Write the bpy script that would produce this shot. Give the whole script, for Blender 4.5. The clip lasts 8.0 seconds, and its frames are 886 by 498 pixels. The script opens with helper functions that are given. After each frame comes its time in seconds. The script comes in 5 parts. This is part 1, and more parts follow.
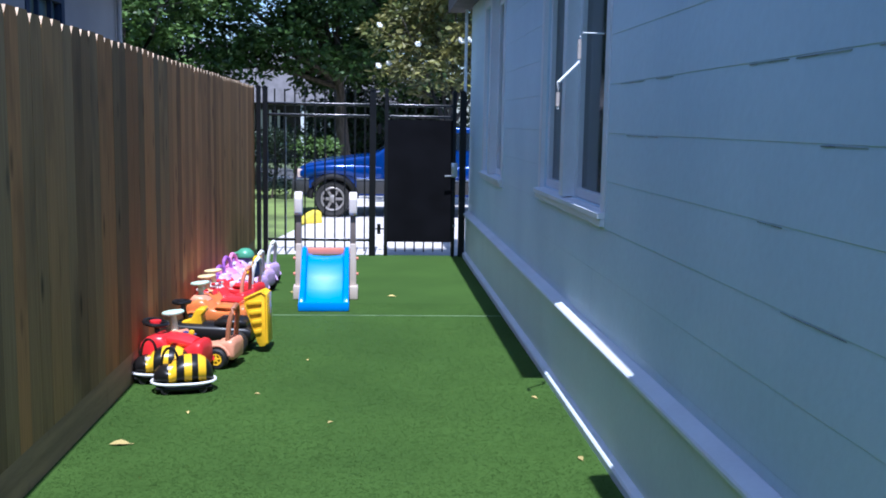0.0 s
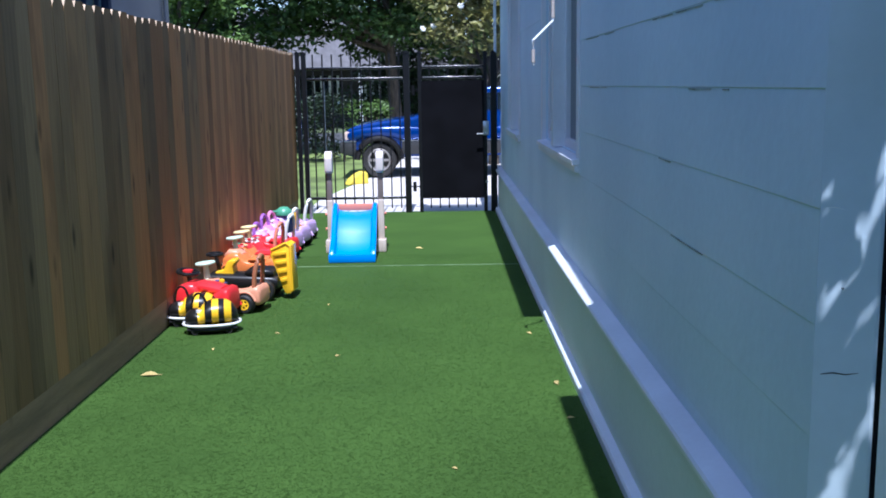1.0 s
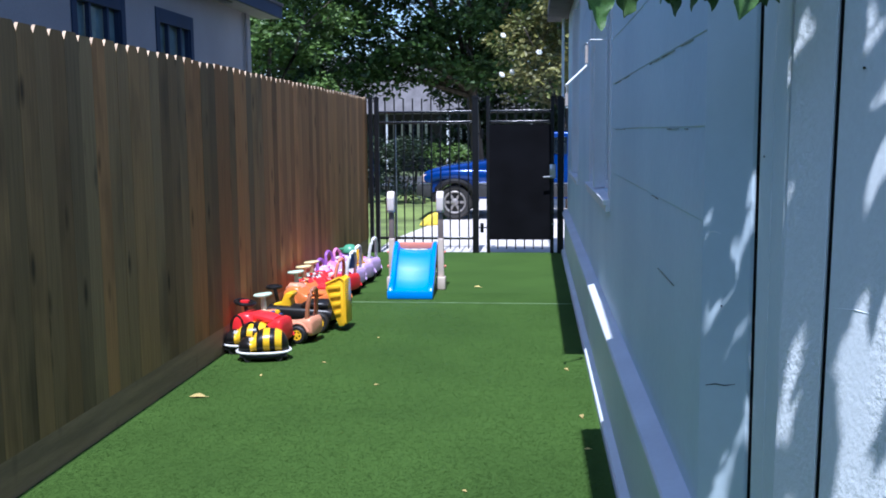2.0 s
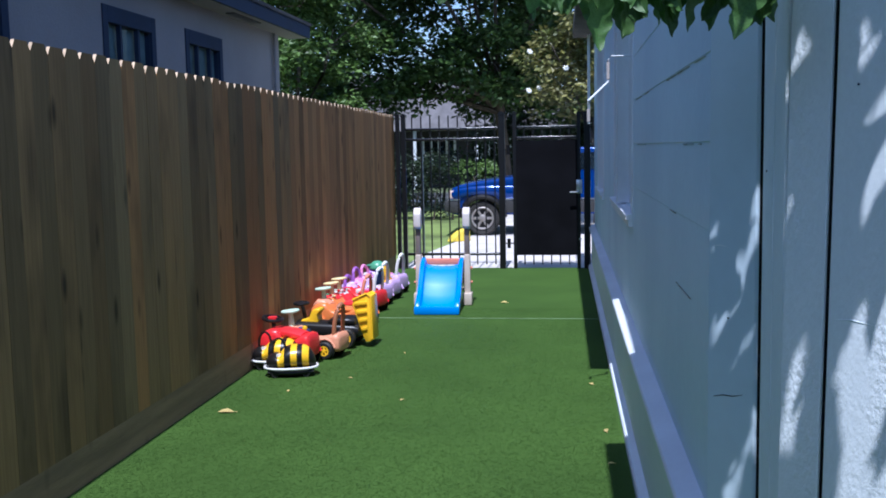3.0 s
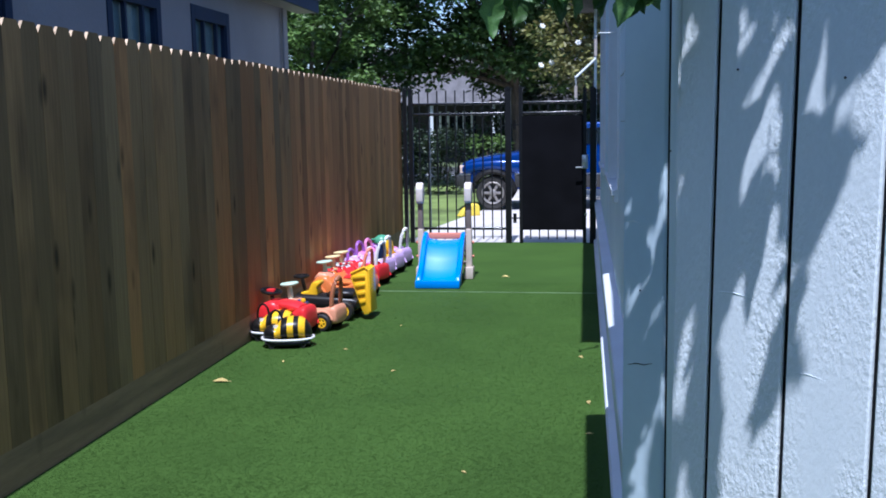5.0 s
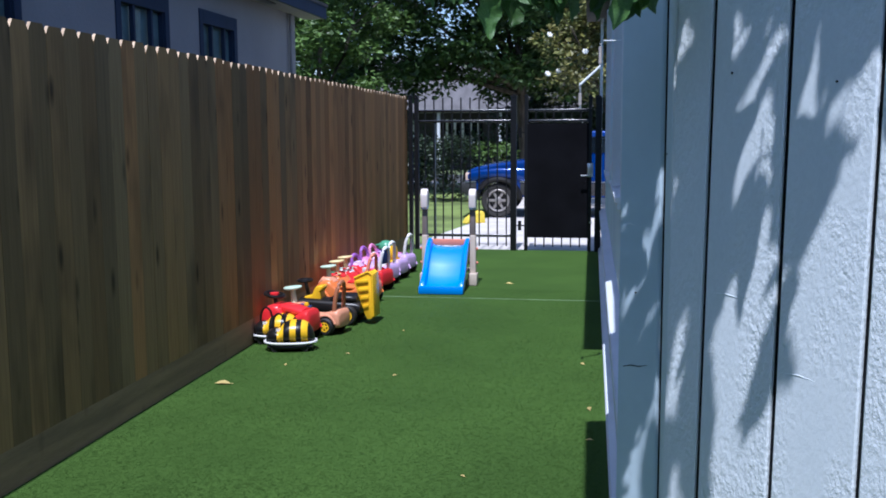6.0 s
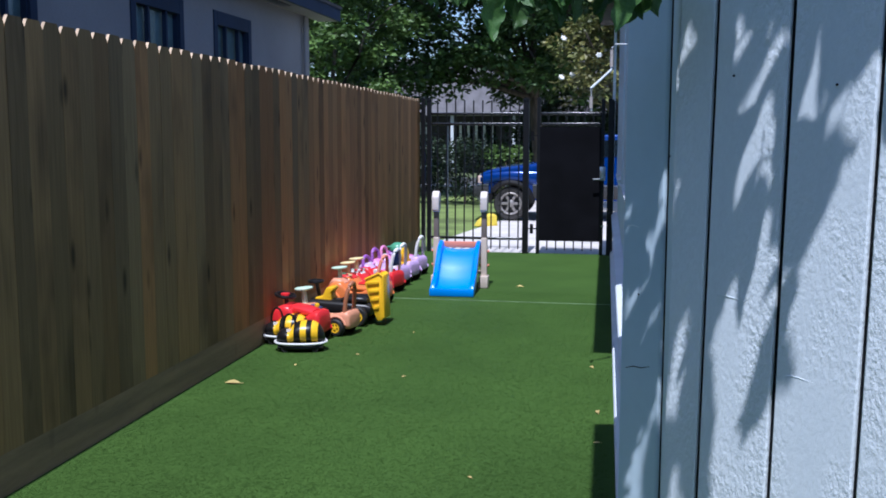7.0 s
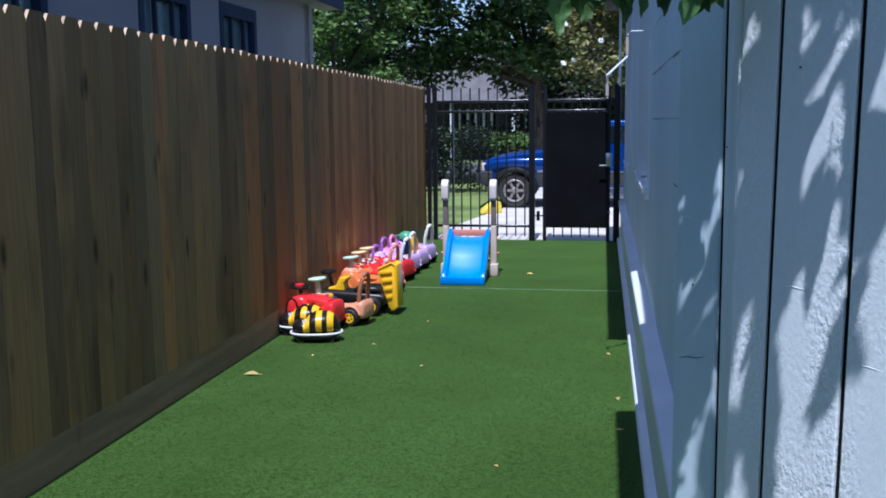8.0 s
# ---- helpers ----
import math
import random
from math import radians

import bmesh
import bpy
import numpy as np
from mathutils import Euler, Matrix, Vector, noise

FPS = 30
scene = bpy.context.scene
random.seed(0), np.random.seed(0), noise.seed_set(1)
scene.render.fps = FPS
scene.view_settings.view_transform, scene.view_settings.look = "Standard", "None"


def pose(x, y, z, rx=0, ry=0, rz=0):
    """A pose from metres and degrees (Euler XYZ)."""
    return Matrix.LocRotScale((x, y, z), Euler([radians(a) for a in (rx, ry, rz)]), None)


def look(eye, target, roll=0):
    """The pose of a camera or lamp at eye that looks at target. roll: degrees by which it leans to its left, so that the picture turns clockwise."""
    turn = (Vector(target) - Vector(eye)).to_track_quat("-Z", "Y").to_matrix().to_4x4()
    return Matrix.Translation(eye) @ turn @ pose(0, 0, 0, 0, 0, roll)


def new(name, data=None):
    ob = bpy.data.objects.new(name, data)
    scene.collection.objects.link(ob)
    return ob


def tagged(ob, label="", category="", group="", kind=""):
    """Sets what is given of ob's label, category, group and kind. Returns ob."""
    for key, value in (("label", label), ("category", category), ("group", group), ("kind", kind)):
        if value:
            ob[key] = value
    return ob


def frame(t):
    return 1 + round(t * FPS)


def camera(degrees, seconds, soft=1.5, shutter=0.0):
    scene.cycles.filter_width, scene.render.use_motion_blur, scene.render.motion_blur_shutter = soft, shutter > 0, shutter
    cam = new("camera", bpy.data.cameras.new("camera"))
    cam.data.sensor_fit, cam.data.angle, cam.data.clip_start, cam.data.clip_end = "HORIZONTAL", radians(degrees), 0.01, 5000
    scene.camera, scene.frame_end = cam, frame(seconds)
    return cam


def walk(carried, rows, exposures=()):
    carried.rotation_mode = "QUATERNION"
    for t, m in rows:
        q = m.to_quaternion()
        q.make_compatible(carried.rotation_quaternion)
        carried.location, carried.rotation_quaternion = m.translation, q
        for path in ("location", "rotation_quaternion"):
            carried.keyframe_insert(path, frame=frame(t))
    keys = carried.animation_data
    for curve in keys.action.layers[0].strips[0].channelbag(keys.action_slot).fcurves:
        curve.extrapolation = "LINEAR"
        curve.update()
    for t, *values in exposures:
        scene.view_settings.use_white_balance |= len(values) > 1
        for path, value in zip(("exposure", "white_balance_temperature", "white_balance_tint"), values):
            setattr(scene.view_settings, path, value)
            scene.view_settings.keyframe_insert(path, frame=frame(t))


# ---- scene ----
cam = camera(48.6, 8.0, soft=1.8)
PATH = [
    (0, (1.481, -0.017, 1.582), (1.607, 1.963, 1.327), 1.0),
    (0.5, (1.721, -0.276, 1.588), (1.796, 1.694, 1.252), 1.2),
    (1, (1.903, -0.537, 1.564), (1.884, 1.436, 1.233), -0.9),
    (1.5, (2.082, -0.67, 1.568), (1.93, 1.309, 1.324), -1.7),
    (2, (2.239, -0.743, 1.539), (2.033, 1.232, 1.3), -0.5),
    (2.2, (2.193, -0.699, 1.52), (1.986, 1.276, 1.284), -0.5),
    (3.3, (2.389, -0.823, 1.547), (2.065, 1.141, 1.353), -0.9),
    (3.5, (2.463, -0.832, 1.53), (2.074, 1.12, 1.336), 0.3),
    (4, (2.484, -0.838, 1.558), (2.141, 1.119, 1.325), 0.2),
    (4.5, (2.475, -0.855, 1.556), (2.151, 1.103, 1.313), -1.3),
    (4.7, (2.478, -0.858, 1.554), (2.169, 1.100, 1.2945), -1.1),
    (5.8, (2.493, -0.879, 1.539), (2.171, 1.080, 1.298), -0.4),
    (6, (2.501, -0.88, 1.537), (2.18, 1.08, 1.296), -0.3),
    (6.5, (2.519, -0.884, 1.535), (2.199, 1.075, 1.294), -0.1),
    (7, (2.521, -0.891, 1.533), (2.174, 1.064, 1.298), 0.1),
    (7.5, (2.492, -0.902, 1.532), (2.12, 1.05, 1.304), -0.9),
    (8, (2.409, -0.915, 1.547), (2.066, 1.038, 1.286), -0.6),
]
walk(cam, [(t, look(e, a, r)) for t, e, a, r in PATH],
     [(0, 0.58, 4980, 16), (1.5, 0.62, 5040, 16), (3.5, 0.31, 5070, 16), (4.5, 0.41, 5040, 16), (6.5, 0.19, 5140, 16), (8, 0.18, 5070, 16)])

# ---- light ----
SUN_TO = Vector((-0.008, -0.40, 0.91)).normalized()
world = bpy.data.worlds.new("sky")
scene.world = world
world.use_nodes = True
wn = world.node_tree.nodes
sky = wn.new("ShaderNodeTexSky")
sky.sky_type = "NISHITA"
sky.sun_disc = False
sky.sun_elevation = math.asin(SUN_TO.z)
sky.sun_rotation = math.atan2(SUN_TO.x, SUN_TO.y)
wn["Background"].inputs["Strength"].default_value = 0.122
world.node_tree.links.new(sky.outputs[0], wn["Background"].inputs["Color"])
sun_data = bpy.data.lights.new("sun", "SUN")
sun_data.energy = 5.0
sun_data.angle = radians(0.5)
sun_data.color = (1.0, 0.93, 0.82)
sun = new("sun", sun_data)
sun.matrix_world = look(SUN_TO * 30, (0, 0, 0))


# ---- materials ----
def material(name, color, rough=0.6, metal=0.0, vary=0.15, scale=3.0, fine=60.0, bump=0.15, stretch=(1, 1, 1),
             second=None, island=0.0, spec=0.5, leaf=0.0, rand=0.0, knots=0.0, patchy=False):
    """A surface with broad and fine variation of its colour and a fine relief."""
    m = bpy.data.materials.new(name)
    m.use_nodes = True
    n, l = m.node_tree.nodes, m.node_tree.links
    b = n["Principled BSDF"]
    b.inputs["Roughness"].default_value = rough
    b.inputs["Metallic"].default_value = metal
    b.inputs["Specular IOR Level"].default_value = spec
    tc = n.new("ShaderNodeTexCoord")
    mp = n.new("ShaderNodeMapping")
    mp.inputs["Scale"].default_value = stretch
    l.new(tc.outputs["Object"], mp.inputs["Vector"])
    big, small = n.new("ShaderNodeTexNoise"), n.new("ShaderNodeTexNoise")
    big.inputs["Scale"].default_value, big.inputs["Detail"].default_value = scale, 4
    small.inputs["Scale"].default_value, small.inputs["Detail"].default_value = fine, 3
    l.new(mp.outputs[0], big.inputs["Vector"])
    l.new(mp.outputs[0], small.inputs["Vector"])
    if rand:
        info = n.new("ShaderNodeObjectInfo")
        shift = n.new("ShaderNodeVectorMath")
        shift.operation = "MULTIPLY_ADD"
        shift.inputs[1].default_value = (40, 40, 40)
        l.new(info.outputs["Random"], shift.inputs[0])
        l.new(tc.outputs["Object"], shift.inputs[2])
        l.new(shift.outputs[0], mp.inputs["Vector"])
    mix = n.new("ShaderNodeMix")
    mix.data_type = "RGBA"
    dark = second or tuple(c * (1 - 2 * vary) for c in color)
    mix.inputs[6].default_value = (*dark, 1)
    mix.inputs[7].default_value = (*color, 1)
    ramp = n.new("ShaderNodeMapRange")
    ramp.inputs["From Min"].default_value, ramp.inputs["From Max"].default_value = 0.35, 0.62
    l.new(big.outputs["Fac"], ramp.inputs["Value"])
    l.new(ramp.outputs[0], mix.inputs[0])
    hsv = n.new("ShaderNodeHueSaturation")
    l.new(mix.outputs[2], hsv.inputs["Color"])
    if knots:
        km = n.new("ShaderNodeMapping")
        km.inputs["Scale"].default_value = (7, 7, 2.0)
        if rand:
            l.new(shift.outputs[0], km.inputs["Vector"])
        else:
            l.new(tc.outputs["Object"], km.inputs["Vector"])
        vo = n.new("ShaderNodeTexVoronoi")
        vo.inputs["Scale"].default_value = 1.0
        l.new(km.outputs[0], vo.inputs["Vector"])
        kr = n.new("ShaderNodeMapRange")
        kr.inputs["From Min"].default_value, kr.inputs["From Max"].default_value = 0.08, 0.25
        kr.inputs["To Min"].default_value, kr.inputs["To Max"].default_value = knots, 0.0
        l.new(vo.outputs["Distance"], kr.inputs["Value"])
        km2 = n.new("ShaderNodeMix")
        km2.data_type = "RGBA"
        km2.inputs[7].default_value = (color[0] * 0.22, color[1] * 0.2, color[2] * 0.2, 1)
        l.new(kr.outputs[0], km2.inputs[0])
        l.new(mix.outputs[2], km2.inputs[6])
        l.new(km2.outputs[2], hsv.inputs["Color"])
    val = n.new("ShaderNodeMapRange")
    val.inputs["To Min"].default_value, val.inputs["To Max"].default_value = 1 - vary, 1 + vary
    l.new(small.outputs["Fac"], val.inputs["Value"])
    last = val.outputs[0]
    for amount, kind in ((island, "island"), (rand, "object")):
        if amount:
            src = n.new("ShaderNodeNewGeometry" if kind == "island" else "ShaderNodeObjectInfo")
            r = n.new("ShaderNodeMapRange")
            r.inputs["To Min"].default_value, r.inputs["To Max"].default_value = 1 - amount, 1 + amount
            l.new(src.outputs["Random Per Island" if kind == "island" else "Random"], r.inputs["Value"])
            mul = n.new("ShaderNodeMath")
            mul.operation = "MULTIPLY"
            l.new(last, mul.inputs[0])
            l.new(r.outputs[0], mul.inputs[1])
            last = mul.outputs[0]
    l.new(last, hsv.inputs["Value"])
    l.new(hsv.outputs[0], b.inputs["Base Color"])
    if bump:
        bp = n.new("ShaderNodeBump")
        bp.inputs["Strength"].default_value = bump
        bp.inputs["Distance"].default_value = 0.01
        l.new(small.outputs["Fac"], bp.inputs["Height"])
        l.new(bp.outputs[0], b.inputs["Normal"])
        if patchy:
            # the relief comes and goes: smooth paint with rough, pitted stretches
            worn = n.new("ShaderNodeMapRange")
            worn.inputs["From Min"].default_value, worn.inputs["From Max"].default_value = 0.42, 0.66
            worn.inputs["To Min"].default_value, worn.inputs["To Max"].default_value = bump * 0.22, bump * 1.5
            l.new(big.outputs["Fac"], worn.inputs["Value"])
            l.new(worn.outputs[0], bp.inputs["Strength"])
    if leaf:
        tr = n.new("ShaderNodeBsdfTranslucent")
        l.new(hsv.outputs[0], tr.inputs["Color"])
        ms = n.new("ShaderNodeMixShader")
        ms.inputs[0].default_value = leaf
        l.new(b.outputs[0], ms.inputs[1])
        l.new(tr.outputs[0], ms.inputs[2])
        l.new(ms.outputs[0], n["Material Output"].inputs["Surface"])
    return m


def cedar(name, warm, grey, stain):
    """Weathered cedar: boards differ in tone and hue, with long grain, damp stains and a few knots."""
    m = bpy.data.materials.new(name)
    m.use_nodes = True
    n, l = m.node_tree.nodes, m.node_tree.links
    b = n["Principled BSDF"]
    b.inputs["Roughness"].default_value = 0.82
    b.inputs["Specular IOR Level"].default_value = 0.25
    info, tc = n.new("ShaderNodeObjectInfo"), n.new("ShaderNodeTexCoord")
    shift = n.new("ShaderNodeVectorMath")
    shift.operation = "MULTIPLY_ADD"
    shift.inputs[1].default_value = (37, 53, 71)
    l.new(info.outputs["Random"], shift.inputs[0])
    l.new(tc.outputs["Object"], shift.inputs[2])

    def stretched(kind, scale, to):
        mp = n.new("ShaderNodeMapping")
        mp.inputs["Scale"].default_value = to
        l.new(shift.outputs[0], mp.inputs["Vector"])
        t = n.new(kind)
        t.inputs["Scale"].default_value = scale
        l.new(mp.outputs[0], t.inputs["Vector"])
        return t

    def ranged(src, lo, hi, a, c):
        r = n.new("ShaderNodeMapRange")
        for key, v in (("From Min", lo), ("From Max", hi), ("To Min", a), ("To Max", c)):
            r.inputs[key].default_value = v
        l.new(src, r.inputs["Value"])
        return r.outputs[0]

    def mixed(fac, one, two):
        x = n.new("ShaderNodeMix")
        x.data_type = "RGBA"
        l.new(fac, x.inputs[0])
        for sock, v in ((x.inputs[6], one), (x.inputs[7], two)):
            if isinstance(v, tuple):
                sock.default_value = (*v, 1)
            else:
                l.new(v, sock)
        return x.outputs[2]

    white = n.new("ShaderNodeTexWhiteNoise")
    white.noise_dimensions = "1D"
    l.new(info.outputs["Random"], white.inputs["W"])
    tone = mixed(ranged(white.outputs["Value"], 0.0, 1.0, 0.0, 1.0), warm, grey)
    grain = stretched("ShaderNodeTexNoise", 9, (9, 9, 0.35))
    grain.inputs["Detail"].default_value = 6
    dark = n.new("ShaderNodeMath")
    dark.operation = "GREATER_THAN"
    dark.inputs[1].default_value = 0.80
    second = n.new("ShaderNodeTexWhiteNoise")
    second.noise_dimensions = "1D"
    bump_w = n.new("ShaderNodeMath")
    bump_w.operation = "ADD"
    bump_w.inputs[1].default_value = 0.37
    l.new(info.outputs["Random"], bump_w.inputs[0])
    l.new(bump_w.outputs[0], second.inputs["W"])
    l.new(second.outputs["Value"], dark.inputs[0])
    tone = mixed(ranged(dark.outputs[0], 0.0, 1.0, 0.0, 0.40), tone, stain)
    damp = stretched("ShaderNodeTexNoise", 1.6, (2.2, 2.2, 0.8))
    damp.inputs["Detail"].default_value = 3
    col = mixed(ranged(damp.outputs["Fac"], 0.54, 0.74, 0.0, 0.7), tone, stain)
    knot = stretched("ShaderNodeTexVoronoi", 1.0, (6, 6, 1.9))
    col = mixed(ranged(knot.outputs["Distance"], 0.05, 0.17, 0.85, 0.0), col, tuple(c * 0.45 for c in stain))
    hsv = n.new("ShaderNodeHueSaturation")
    l.new(col, hsv.inputs["Color"])
    mul = n.new("ShaderNodeMath")
    mul.operation = "MULTIPLY"
    l.new(ranged(grain.outputs["Fac"], 0.25, 0.75, 0.80, 1.16), mul.inputs[0])
    l.new(ranged(info.outputs["Random"], 0.0, 1.0, 0.80, 1.28), mul.inputs[1])
    l.new(mul.outputs[0], hsv.inputs["Value"])
    l.new(hsv.outputs[0], b.inputs["Base Color"])
    bp = n.new("ShaderNodeBump")
    bp.inputs["Strength"].default_value = 0.3
    bp.inputs["Distance"].default_value = 0.004
    l.new(grain.outputs["Fac"], bp.inputs["Height"])
    l.new(bp.outputs[0], b.inputs["Normal"])
    return m


def plastic(name, color, rough=0.32, spec=0.5):
    return material(name, color, rough, vary=0.06, scale=6, fine=90, bump=0.03, spec=spec)


M_TURF = material("turf", (0.050, 0.098, 0.016), 0.85, vary=0.10, scale=1.1, fine=120, bump=0.06, second=(0.040, 0.080, 0.013), spec=0.15)
M_BLADE = material("turf_blade", (0.066, 0.130, 0.024), 0.7, vary=0.12, scale=1.6, fine=50, bump=0, island=0.14, spec=0.15, leaf=0.5)
M_SOIL = material("ground", (0.10, 0.13, 0.05), 0.9, vary=0.25, scale=0.6, fine=9, bump=0.4)
M_LAWN = material("lawn", (0.19, 0.25, 0.06), 0.85, vary=0.25, scale=1.2, fine=60, bump=0.6)
M_CONC = material("concrete", (0.60, 0.55, 0.50), 0.85, vary=0.10, scale=1.5, fine=40, bump=0.2)
M_ROAD = material("asphalt", (0.07, 0.07, 0.072), 0.85, vary=0.15, scale=1, fine=60, bump=0.3)
# warm and dim cedar: the far boards' bounced glow is put in colour
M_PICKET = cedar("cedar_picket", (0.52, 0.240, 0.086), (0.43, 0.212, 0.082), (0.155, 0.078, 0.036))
M_PICKET_DIM = cedar("dim_cedar_picket", (0.375, 0.205, 0.082), (0.275, 0.172, 0.080), (0.105, 0.064, 0.034))
M_KICK = material("kick_board", (0.47, 0.285, 0.155), 0.85, vary=0.16, scale=2, fine=30, bump=0.25, stretch=(4, 0.5, 6), rand=0.1, second=(0.30, 0.185, 0.105), knots=0.5)
M_WHITE = material("siding_paint", (0.62, 0.73, 0.80), 0.6, vary=0.05, scale=1.1, fine=24, bump=0.14, second=(0.55, 0.66, 0.74))
M_SKIRT = material("skirt_paint", (0.66, 0.72, 0.70), 0.6, vary=0.06, scale=1.2, fine=30, bump=0.10, second=(0.60, 0.66, 0.64))
M_ROUGH = material("rough_sawn_paint", (0.78, 0.83, 0.85), 0.75, vary=0.06, scale=6, fine=190, bump=0.36, patchy=True, stretch=(1, 1, 0.5), second=(0.72, 0.78, 0.81))
M_TRIMW = material("trim_paint", (0.74, 0.77, 0.80), 0.45, vary=0.05, scale=2, fine=40, bump=0.06)
M_CRACK = material("mildew", (0.40, 0.45, 0.42), 0.9, vary=0.3, scale=6, fine=40, bump=0.2)
M_GAP = material("gap_dark", (0.012, 0.013, 0.015), 0.95, vary=0.2, scale=6, fine=60, bump=0.1, spec=0.1)
M_IRON = material("black_iron", (0.010, 0.010, 0.011), 0.35, metal=0.0, vary=0.1, scale=4, fine=60, bump=0.03, spec=0.3)
M_RAIL = material("glossy_black_iron", (0.010, 0.010, 0.011), 0.22, metal=0.0, vary=0.1, scale=4, fine=60, bump=0.0, spec=0.7)
M_SCREEN = material("black_screen", (0.006, 0.006, 0.008), 0.9, vary=0.2, scale=3, fine=300, bump=0.3, spec=0.1)
M_STEEL = material("steel", (0.62, 0.63, 0.65), 0.3, metal=1.0, vary=0.08, scale=5, fine=80, bump=0.03)
M_STUCCO = material("stucco", (0.30, 0.285, 0.285), 0.9, vary=0.06, scale=1.2, fine=50, bump=0.4)
M_BLUE = material("blue_fascia", (0.011, 0.026, 0.066), 0.75, vary=0.12, scale=2, fine=30, bump=0.1)
M_ROOF = material("shingle", (0.10, 0.09, 0.085), 0.9, vary=0.2, scale=3, fine=25, bump=0.4)
M_GLASS = material("window_glass", (0.010, 0.016, 0.022), 0.08, vary=0.2, scale=1.5, fine=5, bump=0, spec=0.45)
M_BARK = material("bark", (0.13, 0.10, 0.075), 0.9, vary=0.3, scale=5, fine=25, bump=0.7, stretch=(3, 3, 0.7))
M_LEAF_DK = material("leaf_dark", (0.072, 0.130, 0.028), 0.5, vary=0.15, scale=2, fine=20, bump=0, island=0.5, leaf=0.25)
# thicket leaves: darker copy with the trees' shade put in its colour
M_LEAF_SH = material("leaf_shaded", (0.036, 0.068, 0.020), 0.5, vary=0.15, scale=2, fine=20, bump=0, island=0.5, leaf=0.15)
# hedge leaves near black, the deep shade there put in their colour
M_LEAF_HG = material("leaf_deep_shade", (0.020, 0.036, 0.014), 0.5, vary=0.15, scale=2, fine=20, bump=0, island=0.5, leaf=0.08)
M_ENDGRAIN = material("cedar_lit_end_grain", (0.62, 0.46, 0.30), 0.85, vary=0.15, scale=9, fine=80, bump=0.2, rand=0.25)
M_LEAF_LT = material("leaf_light", (0.12, 0.20, 0.045), 0.5, vary=0.15, scale=2, fine=20, bump=0, island=0.45, leaf=0.3)
M_LEAF_YL = material("leaf_olive", (0.22, 0.20, 0.055), 0.45, vary=0.2, scale=2, fine=20, bump=0, island=0.5, leaf=0.2,
                     second=(0.11, 0.13, 0.035))
M_LEAF_FIG = material("leaf_fig", (0.095, 0.195, 0.050), 0.34, vary=0.15, scale=25, fine=180, bump=0.25, rand=0.35, leaf=0.28)
M_STEM = material("green_stem", (0.14, 0.18, 0.06), 0.6, vary=0.2, scale=8, fine=60, bump=0.2)
M_FLOWER = material("blossom", (0.85, 0.83, 0.74), 0.6, vary=0.06, scale=9, fine=60, bump=0.05)
M_STRING = material("string", (0.75, 0.72, 0.12), 0.6, vary=0.1, scale=30, fine=200, bump=0.1)
M_DRY = material("dry_leaf", (0.62, 0.48, 0.16), 0.7, vary=0.2, scale=30, fine=120, bump=0.2, rand=0.25)
P_BLUE = material("blue_plastic", (0.012, 0.235, 0.80), 0.36, vary=0.06, scale=6, fine=90, bump=0.02, spec=1.0)
P_TAN = plastic("tan_plastic", (0.60, 0.50, 0.42), 0.45)
P_GRIP = plastic("pale_grip", (0.74, 0.66, 0.61), 0.45)
P_TAUPE = plastic("taupe_plastic", (0.20, 0.16, 0.14), 0.5)
P_CORAL = plastic("coral_plastic", (0.72, 0.25, 0.16), 0.4)
P_BLACK = plastic("black_plastic", (0.012, 0.011, 0.011), 0.34, 0.3)
P_TYRE = material("toy_tyre", (0.018, 0.017, 0.016), 0.6, vary=0.2, scale=10, fine=90, bump=0.2)
P_YELLOW = plastic("yellow_plastic", (0.92, 0.53, 0.006), 0.3, 0.4)
P_RED = plastic("red_plastic", (0.78, 0.03, 0.035))
P_SALMON = plastic("salmon_plastic", (0.78, 0.34, 0.20), 0.4)
P_ORANGE = plastic("orange_plastic", (0.78, 0.22, 0.055))
P_BROWN = plastic("brown_plastic", (0.40, 0.15, 0.07), 0.4)
P_MINT = plastic("mint_plastic", (0.62, 0.80, 0.62), 0.4)
P_CREAM = plastic("cream_plastic", (0.85, 0.72, 0.35), 0.4)
P_WHITE = plastic("white_plastic", (0.82, 0.80, 0.78), 0.35)
P_LILAC = plastic("lilac_plastic", (0.66, 0.45, 0.78), 0.35)
P_PINK = plastic("pink_plastic", (0.80, 0.28, 0.55), 0.35)
P_PURPLE = plastic("purple_plastic", (0.36, 0.13, 0.50), 0.35)
P_GREEN = plastic("green_plastic", (0.10, 0.34, 0.20), 0.35)
P_NAVY = plastic("navy_plastic", (0.03, 0.06, 0.22), 0.35)
P_CURB = material("yellow_kerb_paint", (0.82, 0.62, 0.05), 0.7, vary=0.12, scale=5, fine=40, bump=0.2)
C_BODY = material("car_paint", (0.006, 0.040, 0.21), 0.16, metal=0.25, vary=0.05, scale=2, fine=50, bump=0.0)
C_CLAD = material("grey_cladding", (0.035, 0.034, 0.034), 0.5, vary=0.1, scale=4, fine=60, bump=0.1)
C_TYRE = material("car_tyre", (0.03, 0.027, 0.025), 0.8, vary=0.2, scale=6, fine=60, bump=0.3)
C_RIM = material("alloy", (0.34, 0.31, 0.29), 0.5, metal=0.6, vary=0.08, scale=6, fine=60, bump=0.05)
C_LAMP = material("headlamp", (0.75, 0.55, 0.45), 0.15, vary=0.1, scale=20, fine=80, bump=0.1)
C_AMBER = material("amber_lens", (0.62, 0.20, 0.05), 0.2, vary=0.1, scale=20, fine=80, bump=0.1)


